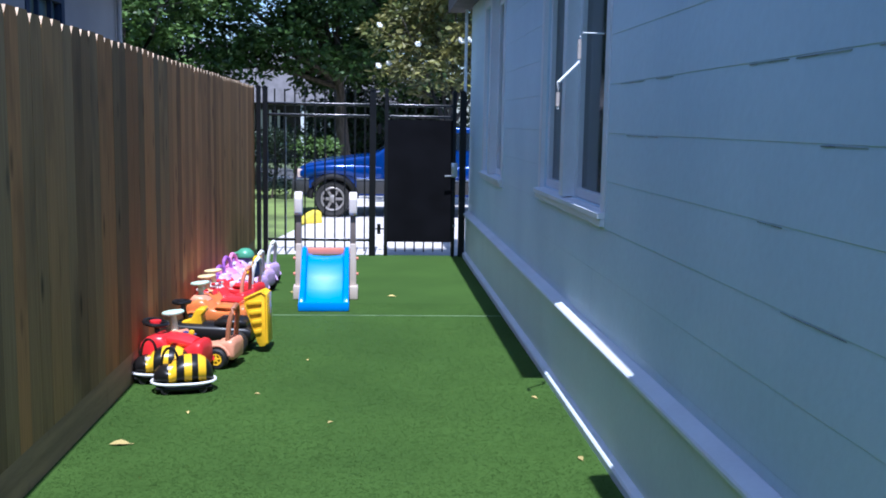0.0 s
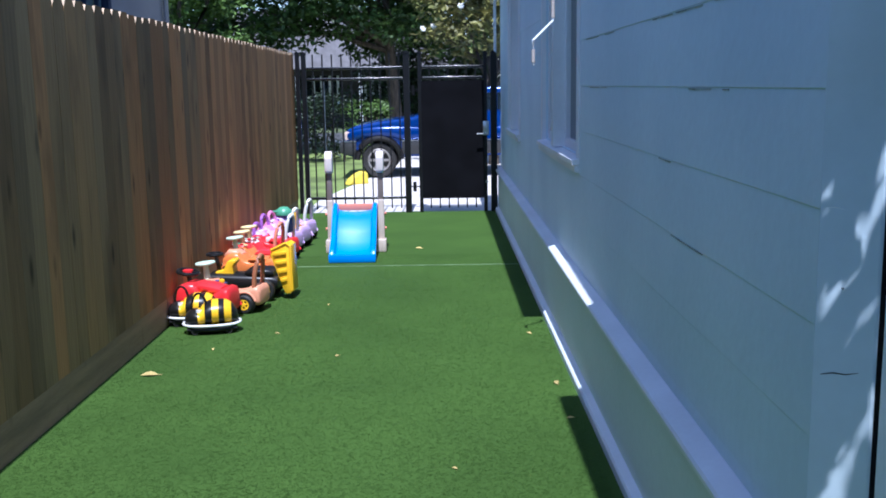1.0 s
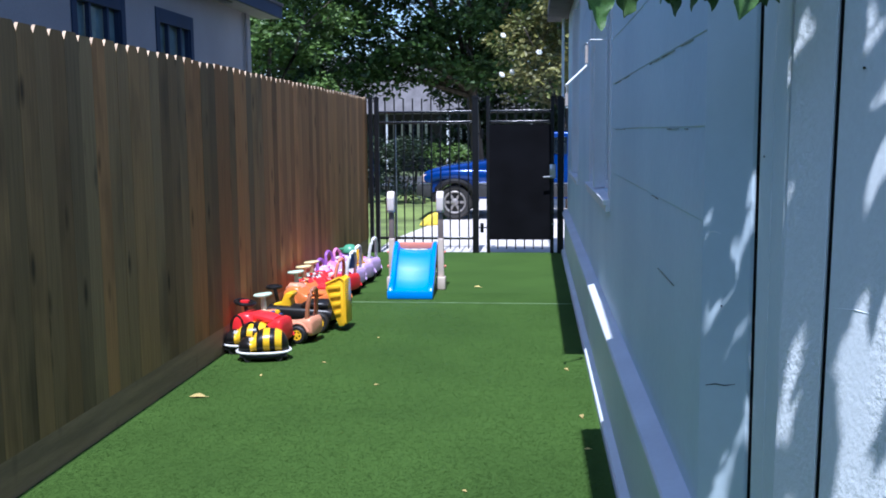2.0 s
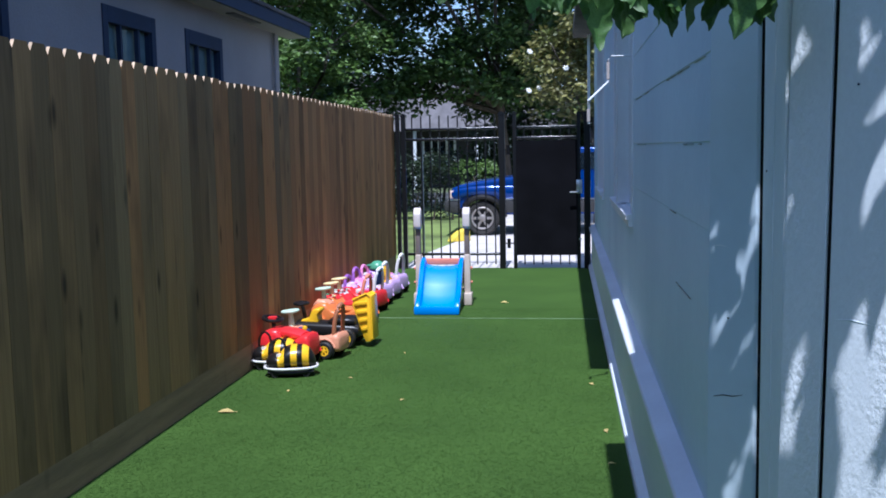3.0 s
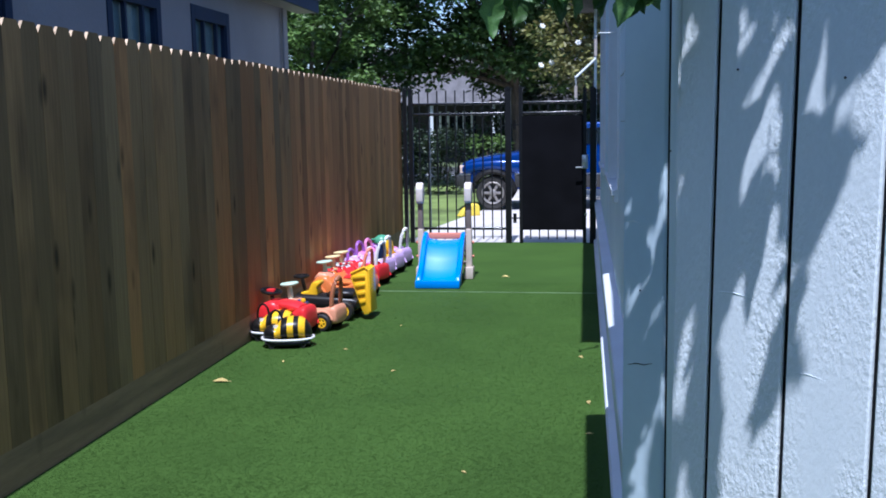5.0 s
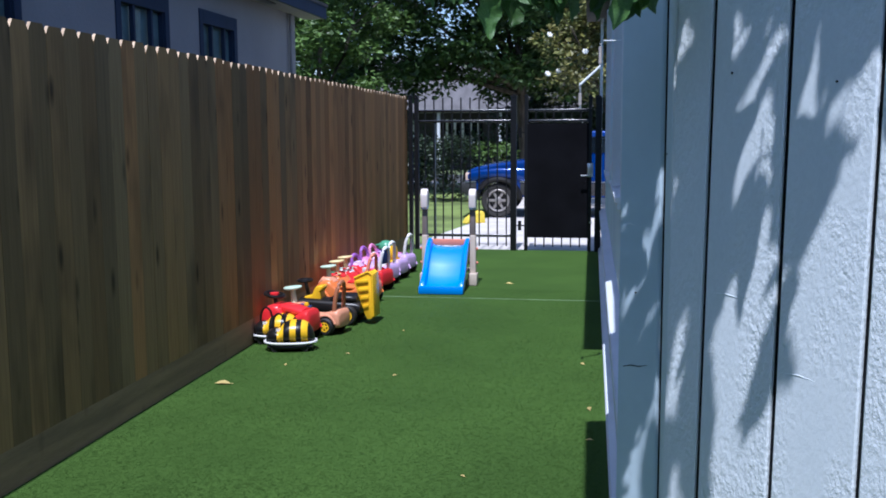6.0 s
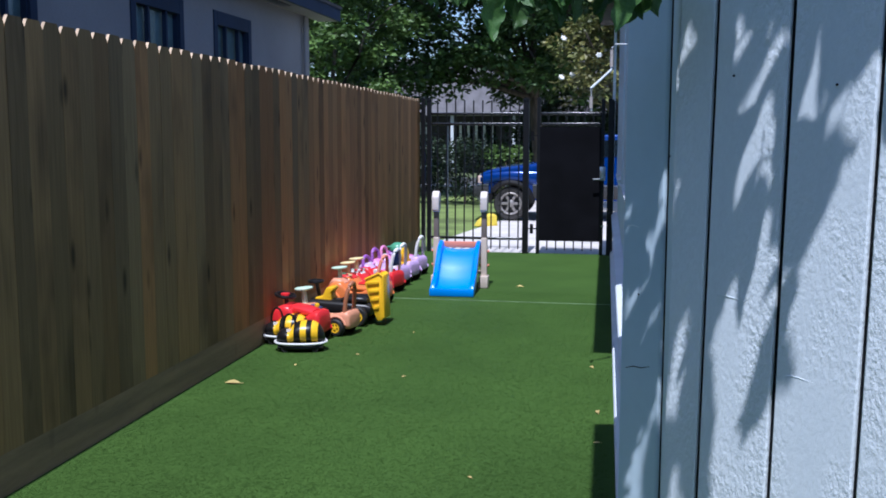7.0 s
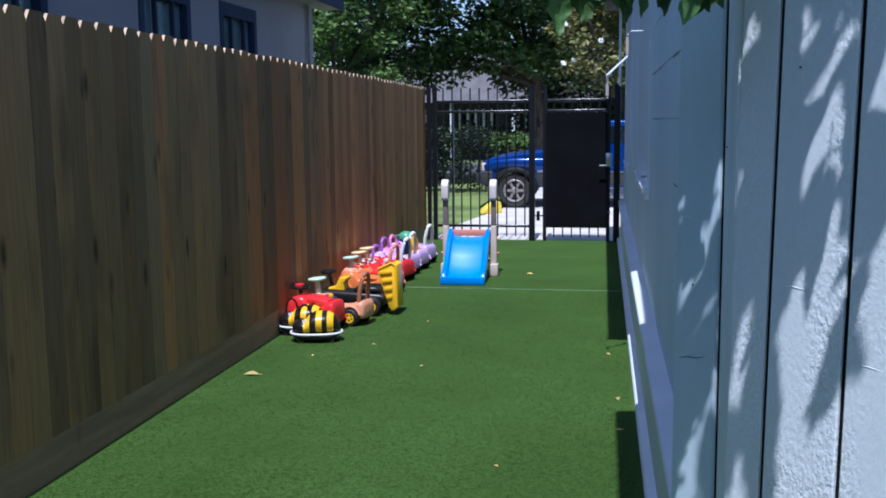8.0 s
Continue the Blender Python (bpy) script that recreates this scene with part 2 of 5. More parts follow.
# ---- mesh helpers ----
def box(bm, cx, cy, cz, sx, sy, sz, m=None, bevel=0.0):
    """A box by its centre and sizes."""
    g = bmesh.ops.create_cube(bm, size=1.0)
    t = Matrix.Translation((cx, cy, cz)) @ Matrix.Diagonal((sx, sy, sz, 1))
    bmesh.ops.transform(bm, matrix=(m @ t) if m else t, verts=g["verts"])
    if bevel:
        edges = list({e for v in g["verts"] for e in v.link_edges})
        bmesh.ops.bevel(bm, geom=edges, offset=bevel, segments=2, affect="EDGES", profile=0.6)
    return bm


def tube(bm, points, radii, seg=10, closed=False, caps=True):
    """A round tube along points."""
    pts = [Vector(p) for p in points]
    n = len(pts)
    if not hasattr(radii, "__len__"):
        radii = [radii] * n
    rings = []
    for i, p in enumerate(pts):
        a = pts[(i - 1) % n] if (closed or i) else p
        b = pts[(i + 1) % n] if (closed or i < n - 1) else p
        d = (b - a).normalized()
        ref = Vector((0, 0, 1)) if abs(d.z) < 0.9 else Vector((1, 0, 0))
        u = d.cross(ref).normalized()
        v = d.cross(u)
        rings.append([bm.verts.new(p + (u * math.cos(2 * math.pi * k / seg) + v * math.sin(2 * math.pi * k / seg)) * radii[i])
                      for k in range(seg)])
    for i in range(n if closed else n - 1):
        r, s = rings[i], rings[(i + 1) % n]
        for k in range(seg):
            bm.faces.new((r[k], r[(k + 1) % seg], s[(k + 1) % seg], s[k]))
    if caps and not closed:
        bm.faces.new(rings[0][::-1])
        bm.faces.new(rings[-1])
    bmesh.ops.recalc_face_normals(bm, faces=bm.faces[:])
    return bm


def lathe(bm, profile, seg=24, m=None):
    """Turns (radius, height) pairs about z."""
    rings = []
    for r, z in profile:
        if r < 1e-5:
            rings.append([bm.verts.new((0, 0, z))])
        else:
            rings.append([bm.verts.new((r * math.cos(2 * math.pi * k / seg), r * math.sin(2 * math.pi * k / seg), z)) for k in range(seg)])
    for r, s in zip(rings, rings[1:]):
        for k in range(seg):
            j = (k + 1) % seg
            if len(r) == 1 and len(s) > 1:
                bm.faces.new((r[0], s[k], s[j]))
            elif len(s) == 1 and len(r) > 1:
                bm.faces.new((r[k], r[j], s[0]))
            elif len(r) > 1:
                bm.faces.new((r[k], r[j], s[j], s[k]))
    verts = [v for r in rings for v in r]
    if m:
        bmesh.ops.transform(bm, matrix=m, verts=verts)
    bmesh.ops.recalc_face_normals(bm, faces=bm.faces[:])
    return bm


def prism(bm, outline, lo, hi, axis="y", bevel=0.0, segments=3):
    """A flat outline of (a, b) pairs, given depth along an axis."""
    def at(a, b, c):
        return {"y": (a, c, b), "x": (c, a, b), "z": (a, b, c)}[axis]
    f = [bm.verts.new(at(a, b, lo)) for a, b in outline]
    g = [bm.verts.new(at(a, b, hi)) for a, b in outline]
    n = len(outline)
    made = [bm.faces.new(f), bm.faces.new(g[::-1])]
    for i in range(n):
        made.append(bm.faces.new((f[i], g[i], g[(i + 1) % n], f[(i + 1) % n])))
    bmesh.ops.recalc_face_normals(bm, faces=made)
    if bevel:
        edges = list({e for v in f + g for e in v.link_edges})
        bmesh.ops.bevel(bm, geom=edges, offset=bevel, segments=segments, affect="EDGES", profile=0.5)
    return bm


def mesh_of(bm, name, smooth=True):
    me = bpy.data.meshes.new(name)
    if smooth:
        for f in bm.faces:
            f.smooth = True
        for e in bm.edges:
            if len(e.link_faces) == 2 and e.calc_face_angle(0) > radians(38):
                e.smooth = False
    bm.to_mesh(me)
    bm.free()
    return me


def part(name, bm, mat, parent=None, label="", smooth=True):
    """Links a bmesh as one mesh object, under a thing or under a part."""
    ob = new(name, mesh_of(bm, name, smooth))
    ob.data.materials.append(mat)
    if parent:
        ob.parent = parent
    return tagged(ob, label)


def thing(name, label, category, m=None, group=""):
    ob = new(name)
    ob.empty_display_size = 0.1
    ob.matrix_basis = m or Matrix.Identity(4)
    return tagged(ob, label, category, group)


def setting(name, bm, mat, label="", category="", smooth=False):
    return tagged(part(name, bm, mat, None, label, smooth), category=category, kind="structure")


BM = bmesh.new

# ---- large structure ----
GATE_Y = 11.6
OUT_Z = -0.06
bm = BM()
prism(bm, [(-400, -400), (400, -400), (400, 900), (-400, 900)], -0.30, -0.12, "z")
setting("ground", bm, M_SOIL, "bare grassy earth reaching to the horizon", "ground")
bm = BM()
prism(bm, [(-0.05, -6), (4.9, -6), (4.9, 0.5), (2.75, 1.0), (2.75, 11.66), (-0.05, 11.66)], -0.115, 0.0, "z")
turf = setting("turf", bm, M_TURF, "green artificial turf covering the narrow side yard", "turf")
bm = BM()
prism(bm, [(0.05, 11.66), (6, 11.66), (6, 24.5), (0.75, 24.5), (0.5, 16.5), (0.05, 13.2)], -0.118, OUT_Z + 0.05, "z")
setting("driveway", bm, M_CONC, "pale sunlit concrete driveway outside the gate", "driveway")
bm = BM()
prism(bm, [(-6, 11.66), (0.04, 11.66), (0.04, 13.2), (0.49, 16.5), (0.74, 24.5), (-6, 24.5)], -0.117, OUT_Z + 0.035, "z")
setting("lawn", bm, M_LAWN, "sunlit mown grass beside the driveway", "lawn")
bm = BM()
prism(bm, [(-60, 28.6), (60, 28.6), (60, 35), (-60, 35)], -0.117, -0.10, "z")
setting("road", bm, M_ROAD, "grey asphalt street", "road")
bm = BM()
prism(bm, [(-60, 27.2), (60, 27.2), (60, 28.58), (-60, 28.58)], -0.116, -0.015, "z")
setting("pavement", bm, M_CONC, "pale concrete pavement with a raised kerb", "pavement")

# seam in the turf
bm = BM()
box(bm, 1.46, 7.93, 0.002, 2.05, 0.012, 0.005)
part("turf_seam", bm, material("seam", (0.20, 0.30, 0.14), 0.8, vary=0.2, scale=6, fine=60, bump=0.2), turf, "pale seam line across the turf")

# ---- house on the right: lap siding, skirt, ledge, windows, eaves ----
HOUSE = pose(2.49, GATE_Y, 0, 0, 0, 0.66)
house = thing("white_house", "white painted wooden house with wide lap siding and skirt board", "house", HOUSE)
Y0, Y1 = -10.52, 0.15          # from the near corner to the far one
WIN = [(-6.66, -4.86, 1.16, 2.75), (-2.75, -1.35, 1.10, 2.75)]
bm = BM()
edges_y = sorted({Y0, Y1, *[v for w in WIN for v in w[:2]]})
for a, b in zip(edges_y, edges_y[1:]):
    hole = [w for w in WIN if w[0] <= a and w[1] >= b]
    spans = [(0.0, hole[0][2]), (hole[0][3], 3.2)] if hole else [(0.0, 3.2)]
    for lo, hi in spans:
        box(bm, 0.12, (a + b) / 2, (lo + hi) / 2, 0.12, b - a, hi - lo)
part("wall", bm, M_WHITE, house, "white wall behind the siding", False)
bm = BM()
box(bm, 3.1, (Y0 + Y1) / 2, 1.6, 5.8, Y1 - Y0 - 0.02, 3.1)
part("core", bm, M_WHITE, house, "", False)
LAP0, LAP = 0.59, 0.24
for k in range(11):
    lo, hi = (0.545 if k == 0 else LAP0 + LAP * (k - 1)), LAP0 + LAP * k
    cuts = [Y0, Y1]
    for w in WIN:
        if hi > w[2] + 0.01 and lo < w[3] - 0.01:
            cuts += [w[0] - 0.09, w[1] + 0.09]
    if len(cuts) == 2:
        cuts += [-7.4 + 0.9 * (k % 3), -7.4 + 0.9 * (k % 3)]
    cuts = sorted(cuts)
    for a, b in zip(cuts[::2], cuts[1::2]):
        if b - a < 0.05:
            continue
        bm = BM()
        prism(bm, [(0.0372, lo - 0.004), (0.0385, lo - 0.006), (0.058, lo - 0.004), (0.059, hi), (0.040, hi)], a + 0.002, b - 0.002, "y")
        part("siding_board", bm, M_WHITE, house, "", False)
# mildewed paint cracks under a few laps
bm = BM()
rng = random.Random(5)
for k, spans in ((4, [(-9.9, -9.1), (-7.6, -7.0)]), (5, [(-9.7, -8.6), (-8.0, -7.0)]), (3, [(-9.0, -8.6)]), (2, [(-9.3, -8.9)])):
    z = LAP0 + LAP * k - 0.016
    for a, b in spans:
        y = a
        while y < b:
            s = rng.uniform(0.05, 0.16)
            if rng.random() < 0.6:
                h = rng.uniform(0.0008, 0.003)
                box(bm, 0.039, y + s / 2, z - h / 2 + 0.006, 0.006, s, h)
            y += s
tagged(part("paint_crack", bm, M_CRACK, house, "dark mildewed cracks under the laps", False), kind="stuff")
bm = BM()
box(bm, 0.03, (Y0 + Y1) / 2, 0.27, 0.06, Y1 - Y0, 0.46, None, 0.004)
part("skirt_board", bm, M_SKIRT, house, "pale greenish white skirt board", False)
bm = BM()
prism(bm, [(-0.036, 0.498), (-0.036, 0.512), (-0.030, 0.520), (0.062, 0.545), (0.062, 0.498)], Y0, Y1, "y")
part("ledge", bm, M_TRIMW, house, "white sloping drip ledge", False)
bm = BM()
prism(bm, [(-0.044, -0.01), (-0.044, 0.036), (-0.036, 0.046), (0.0, 0.054), (0.0, -0.01)], Y0, Y1, "y")
part("foot_strip", bm, M_TRIMW, house, "white strip along the foot of the wall", False)
# unseen eaves in two runs, sized to shade the wall, gap lets sun in
EAVE = [(Y0 - 0.60, -8.72, 0.19), (-6.92, Y1 + 0.3, 0.22)]
for a, b, o in EAVE:
    bm = BM()
    prism(bm, [(-o, 2.90), (-o, 3.06), (-o + 0.03, 3.10), (6.3, 4.6), (6.3, 4.45), (0.4, 2.96), (0.0, 2.93), (0.0, 2.90)], a, b, "y")
    part("roof", bm, M_ROOF, house, "", False)
# unseen roof edge, skewed to taper the sun patch on the ledge
bm = BM()
prism(bm, [(-0.014, 2.9), (-0.014, 3.10), (6.3, 4.58), (6.3, 4.3)], -8.72, -6.92, "y")
for v in bm.verts:
    if v.co.x < 0:
        v.co.x = -0.046 if v.co.y < -8 else -0.018
part("sun_patch_edge", bm, M_ROOF, house, "", False)


def house_window(a, b, lo, hi):
    w = tagged(new("window"), "white framed window with dark glass and a projecting sill")
    w.parent = house
    bm = BM()
    for cy in (a - 0.045, b + 0.045):
        box(bm, 0.055, cy, (lo + hi) / 2 + 0.02, 0.05, 0.085, hi - lo + 0.14, None, 0.004)
    box(bm, 0.055, (a + b) / 2, hi + 0.045, 0.05, b - a + 0.18, 0.085, None, 0.004)
    part("casing", bm, M_TRIMW, w, "", False)
    bm = BM()
    prism(bm, [(-0.002, lo - 0.045), (-0.002, lo - 0.020), (0.10, lo + 0.005), (0.10, lo - 0.045)], a - 0.09, b + 0.09, "y")
    prism(bm, [(0.012, lo - 0.085), (0.012, lo - 0.047), (0.055, lo - 0.047), (0.055, lo - 0.085)], a - 0.09, b + 0.09, "y")
    part("window_sill", bm, M_TRIMW, w, "", False)
    mid = (a + b) / 2
    for p, q in ((a, mid - 0.05), (mid + 0.05, b)):
        bm = BM()
        for cy in (p + 0.03, q - 0.03):
            box(bm, 0.10, cy, (lo + hi) / 2, 0.05, 0.06, hi - lo, None, 0.004)
        for cz in (lo + 0.03, hi - 0.03):
            box(bm, 0.10, (p + q) / 2, cz, 0.046, q - p - 0.12, 0.05, None, 0.004)
        part("window_frame", bm, M_TRIMW, w, "", False)
        bm = BM()
        box(bm, 0.11, (p + q) / 2, (lo + hi) / 2, 0.008, q - p - 0.11, hi - lo - 0.1)
        part("pane", bm, M_GLASS, w, "dark reflecting glass", False)
    bm = BM()
    box(bm, 0.05, mid, (lo + hi) / 2, 0.10, 0.10, hi - lo, None, 0.005)
    part("mullion", bm, M_TRIMW, w, "", False)
    return w


house_window(*WIN[0])
house_window(*WIN[1])
bm = BM()
tube(bm, [(-0.03, 0.10, 0.58), (-0.03, 0.10, 2.9)], 0.018, 10)
part("conduit", bm, M_TRIMW, house, "thin white conduit on the wall")

# ---- corner post and board wall set at an angle beside the house ----
def sawn_board(parent, x0, x1, gap, tw, z1=2.3, nails=(), mat=M_ROUGH):
    """A rough sawn board with eased edges, its face towards -y."""
    bm = BM()
    prism(bm, [(x0 + gap, 0.0), (x0 + gap + 0.003, -0.003), (x1 - gap - 0.003, -0.003 + tw), (x1 - gap, 0.0), (x1 - gap, 0.0046), (x0 + gap, 0.0046)], -0.05, z1, "z")
    ob = part("board", bm, mat, parent, "", False)
    for nx, nz in nails[::2]:
        # a short raised lap mark in the paint
        bm = BM()
        z, reach = nz + 0.9 * (nx - 0.3), 0.3 + 0.5 * nx
        tube(bm, [(x0 + 0.010, -0.0025, z), (x0 + (x1 - x0) * reach * 0.5, -0.0027, z + 0.003), (x0 + (x1 - x0) * reach, -0.0022, z - 0.002)], [0.0006, 0.0011, 0.0004], 5)
        part("paint_ridge", bm, M_ROUGH, ob)
    for nx, nz in nails:
        bm = BM()
        lathe(bm, [(0, -0.0006), (0.0016, -0.0006), (0.0020, 0.0012)], 8, pose(x0 + (x1 - x0) * nx, -0.0036, nz, 90))
        part("nail", bm, M_GAP, ob, "", False)
    return ob


corner = tagged(new("corner_post"), "white painted corner post with a split angled face board", "post", kind="structure")
corner.matrix_basis = pose(2.536, 1.146, 0, 0, 0, -46)
face = sawn_board(corner, 0.0, 0.112, 0.001, 0.0, 3.1, ((0.45, 1.21),), M_WHITE)
bm = BM()
for z, lift in ((1.052, 0.012),):
    tube(bm, [(0.018 + 0.022 * k, -0.0032, z + lift * k / 3 + 0.003 * (k % 2)) for k in range(4)], [0.0006, 0.0011, 0.0010, 0.0004], 5)
part("split", bm, M_GAP, face, "dark split in the paint", False)
bm = BM()
box(bm, 0.056, 0.03, 1.52, 0.11, 0.05, 3.14)
part("core", bm, M_GAP, corner, "", False)
filler = tagged(new("return_board"), "white painted return boards between the post and the wall", "board", kind="structure")
filler.matrix_basis = pose(2.622, 1.058, 0, 0, 0, -90.5)
sawn_board(filler, 0.0, 0.105, 0.0012, 0.0, 3.1, ((0.4, 1.49),))
sawn_board(filler, 0.105, 0.196, 0.0008, 0.0, 3.1)
bm = BM()
box(bm, 0.098, 0.028, 1.5, 0.19, 0.045, 3.1)
part("core", bm, M_WHITE, filler, "", False)
boardwall = tagged(new("board_wall"), "white painted rough sawn vertical board wall in leaf shade", "wall", kind="structure")
boardwall.matrix_basis = pose(2.617, 0.855, 1.45) @ pose(0, 0, 0, 0, 0, -46) @ pose(0, 0, 0, 0, 0.9, 0) @ pose(0, 0, -1.45)
# near-black backing gives the shallow gaps the shade of deep ones
bm = BM()
box(bm, 1.45, 0.030, 1.12, 2.86, 0.05, 2.36)
part("backing", bm, M_GAP, boardwall, "dark backing seen in the gaps", False)
x = 0.0
rng = random.Random(2)
for i, w in enumerate([0.079] + [0.149] * 18):
    spots = [(rng.uniform(0.25, 0.75), z + rng.uniform(-0.04, 0.04)) for z in (0.92, 1.60)] if i else []
    sawn_board(boardwall, x, x + w, (0.0056 if i == 1 else 0.0036 + 0.001 * (i % 2)) if i else 0.0028, rng.uniform(-0.0015, 0.0015), 2.3, spots)
    x += w
# unseen plain wall behind, added to cut sky light on the near fence
bm = BM()
box(bm, 2.4, -2.75, 1.5, 5.1, 0.2, 3.2)
setting("wall_unseen", bm, M_STUCCO, "plain rendered unseen wall, added to dim the near fence", "wall")

# ---- cedar fence on the left ----
fence = tagged(new("cedar_fence"), "tall brown cedar picket fence with dog eared tops and kick board", "fence", kind="structure")
PIT = 0.1405
N0, N1 = -22, 82
heights = random.Random(9)
variants = []
for v in range(6):
    bm = BM()
    w = 0.1395 - 0.0012 * (v % 3)
    e = 0.034 + 0.004 * (v % 2)
    prism(bm, [(-w / 2, 0.0), (w / 2, 0.0), (w / 2, 1.80 - e), (w / 2 - e * 0.62, 1.80), (-w / 2 + e * 0.62, 1.80), (-w / 2, 1.80 - e)], -0.016, 0.0, "x")
    # upward cuts take a paler end grain, their sunlit look put in its colour
    for fc in bm.faces:
        if fc.normal.z > 0.3:
            fc.material_index = 1
    me = mesh_of(bm, "picket", False)
    me.materials.append(M_PICKET)
    me.materials.append(M_ENDGRAIN)
    variants.append(me)
dim_variants = []
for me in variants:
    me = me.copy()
    me.materials[0] = M_PICKET_DIM
    dim_variants.append(me)
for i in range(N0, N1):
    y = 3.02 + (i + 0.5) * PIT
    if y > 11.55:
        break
    # greyer boards towards the near end: less bounced light, put in as colour
    ob = new("picket", (dim_variants if heights.random() < (8.6 - y) / 6.5 else variants)[heights.randrange(6)])
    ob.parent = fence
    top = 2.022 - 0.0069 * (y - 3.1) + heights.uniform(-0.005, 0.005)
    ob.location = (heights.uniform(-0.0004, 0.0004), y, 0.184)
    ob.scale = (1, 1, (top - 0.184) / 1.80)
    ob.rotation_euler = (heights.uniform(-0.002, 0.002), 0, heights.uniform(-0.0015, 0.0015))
for a, b in ((-6.0, -1.4), (-1.4, 2.2), (2.2, 5.85), (5.85, 9.4), (9.4, 11.55)):
    bm = BM()
    box(bm, -0.0185, (a + b) / 2, 0.09, 0.036, b - a - 0.004, 0.19, None, 0.003)
    part("kick_board", bm, M_KICK, fence, "dark weathered kick board", False)
for z in (0.42, 1.05, 1.70):
    bm = BM()
    box(bm, -0.045, 2.8, z, 0.04, 17.5, 0.09)
    part("rail", bm, M_PICKET, fence, "", False)
for k in range(8):
    bm = BM()
    box(bm, -0.11, -5.6 + 2.43 * k, 0.9, 0.09, 0.09, 2.0)
    part("post", bm, M_PICKET, fence, "", False)

# ---- black iron fence panel and gate ----
iron = thing("iron_fence", "black iron fence panel with square pickets and rails", "fence", pose(0, GATE_Y, 0))


def bar(name, x, z0, z1, s, parent, dy=0.0, label=""):
    bm = BM()
    box(bm, x, dy, (z0 + z1) / 2, s, s, z1 - z0, None, 0.003)
    return part(name, bm, M_IRON, parent, label, False)


def post(x, parent, s=0.055, top=1.945):
    p = bar("post", x, 0.0, top, s, parent)
    bm = BM()
    prism(bm, [(-s * 0.62, 0), (s * 0.62, 0), (s * 0.62, 0.012), (0.0, 0.035), (-s * 0.62, 0.012)], -s * 0.62, s * 0.62, "y")
    c = part("cap", bm, M_IRON, p, "", False)
    c.location = (x, 0, top)
    return p


def rail(z, x0, x1, parent):
    bm = BM()
    prism(bm, [(-0.015, z - 0.017), (0.015, z - 0.017), (0.015, z + 0.017), (-0.015, z + 0.017)], x0, x1, "x", 0.009, 5)
    return part("rail", bm, M_RAIL, parent)


post(0.045, iron, 0.05, 1.95)
post(0.122, iron)
post(1.372, iron, 0.075)
for z in (1.775, 1.645, 0.185):
    rail(z, 0.15, 1.335, iron)
for k in range(10):
    bar("picket", 0.232 + 0.1165 * k, 0.05, 1.945, 0.017, iron)
# pale rod stands in for the glossy reflection along one picket
bm = BM()
tube(bm, [(0.345, 0.10, 0.0), (0.345, 0.10, 1.62)], 0.011, 8)
part("picket_glint", bm, material("glint_grey", (0.42, 0.43, 0.45), 0.45, metal=0.5, vary=0.1, scale=6, fine=60, bump=0.05), iron, "pale rod standing in for a picket's reflection")
gate = thing("iron_gate", "closed black iron gate with a dark mesh privacy screen", "gate", pose(0, GATE_Y, 0))
post(1.532, gate, 0.045, 1.945)
post(2.330, gate, 0.045, 1.93)
for z in (1.775, 1.645, 0.185):
    rail(z, 1.555, 2.307, gate)
for k in range(6):
    bar("picket", 1.65 + 0.112 * k, 0.05, 1.79, 0.017, gate)
bm = BM()
box(bm, 1.931, -0.022, 0.89, 0.765, 0.006, 1.44)
part("privacy_screen", bm, M_SCREEN, gate, "dark woven mesh screen", False)
for z in (0.32, 1.5):
    bm = BM()
    tube(bm, [(1.452, -0.01, z - 0.06), (1.452, -0.01, z + 0.06)], 0.022, 10)
    box(bm, 1.452, 0, z, 0.12, 0.02, 0.014)
    part("hinge", bm, M_IRON, gate, "", False)
bm = BM()
box(bm, 2.335, -0.045, 1.03, 0.075, 0.04, 0.17, None, 0.006)
lock = part("lock_box", bm, M_STEEL, gate, "grey steel lock box")
bm = BM()
tube(bm, [(2.335, -0.065, 0.965), (2.335, -0.11, 0.965), (2.22, -0.115, 0.962)], 0.011, 8)
part("lever", bm, M_STEEL, lock, "bright steel lever handle")
bm = BM()
box(bm, 2.345, -0.03, 0.37, 0.03, 0.012, 0.02)
part("latch", bm, M_STEEL, gate)
gp = thing("gate_post", "black square iron post beside the house wall", "post", pose(0, GATE_Y, 0))
post(2.425, gp, 0.06, 1.93)
bar("brace", 2.463, 0.05, 1.93, 0.02, gp)

# ---- toddler slide ----
slide = thing("toddler_slide", "small toddler slide with blue chute and beige posts on the turf", "slide", pose(1.005, 8.12, 0, 0, 0, 1.5))
bm = BM()
side = [(0.0, 0.02), (0.0, 0.075), (0.07, 0.085), (0.17, 0.13), (0.50, 0.385), (0.58, 0.42), (0.62, 0.43)]
W = 0.208
cross = [(-W, 0.045), (-W, 0.065), (-W + 0.018, 0.075), (-W + 0.042, 0.062), (-W + 0.056, 0.004), (-0.10, -0.010), (0.0, -0.017), (0.10, -0.010), (W - 0.056, 0.004), (W - 0.042, 0.062), (W - 0.018, 0.075), (W, 0.065), (W, 0.045)]
path = [(0.0, 0.035), (0.03, 0.05), (0.09, 0.065), (0.17, 0.098), (0.25, 0.158), (0.34, 0.245), (0.43, 0.330), (0.52, 0.382), (0.60, 0.40)]
rows = []
for j, (yy, zz) in enumerate(path):
    rise = min(1.0, 0.35 + 0.35 * j)
    rows.append([bm.verts.new((cx, yy, zz + cz * rise)) for cx, cz in cross])
low = [[bm.verts.new((cx * 1.0, yy + 0.01, max(0.003, zz - 0.05))) for cx, cz in cross] for yy, zz in path]
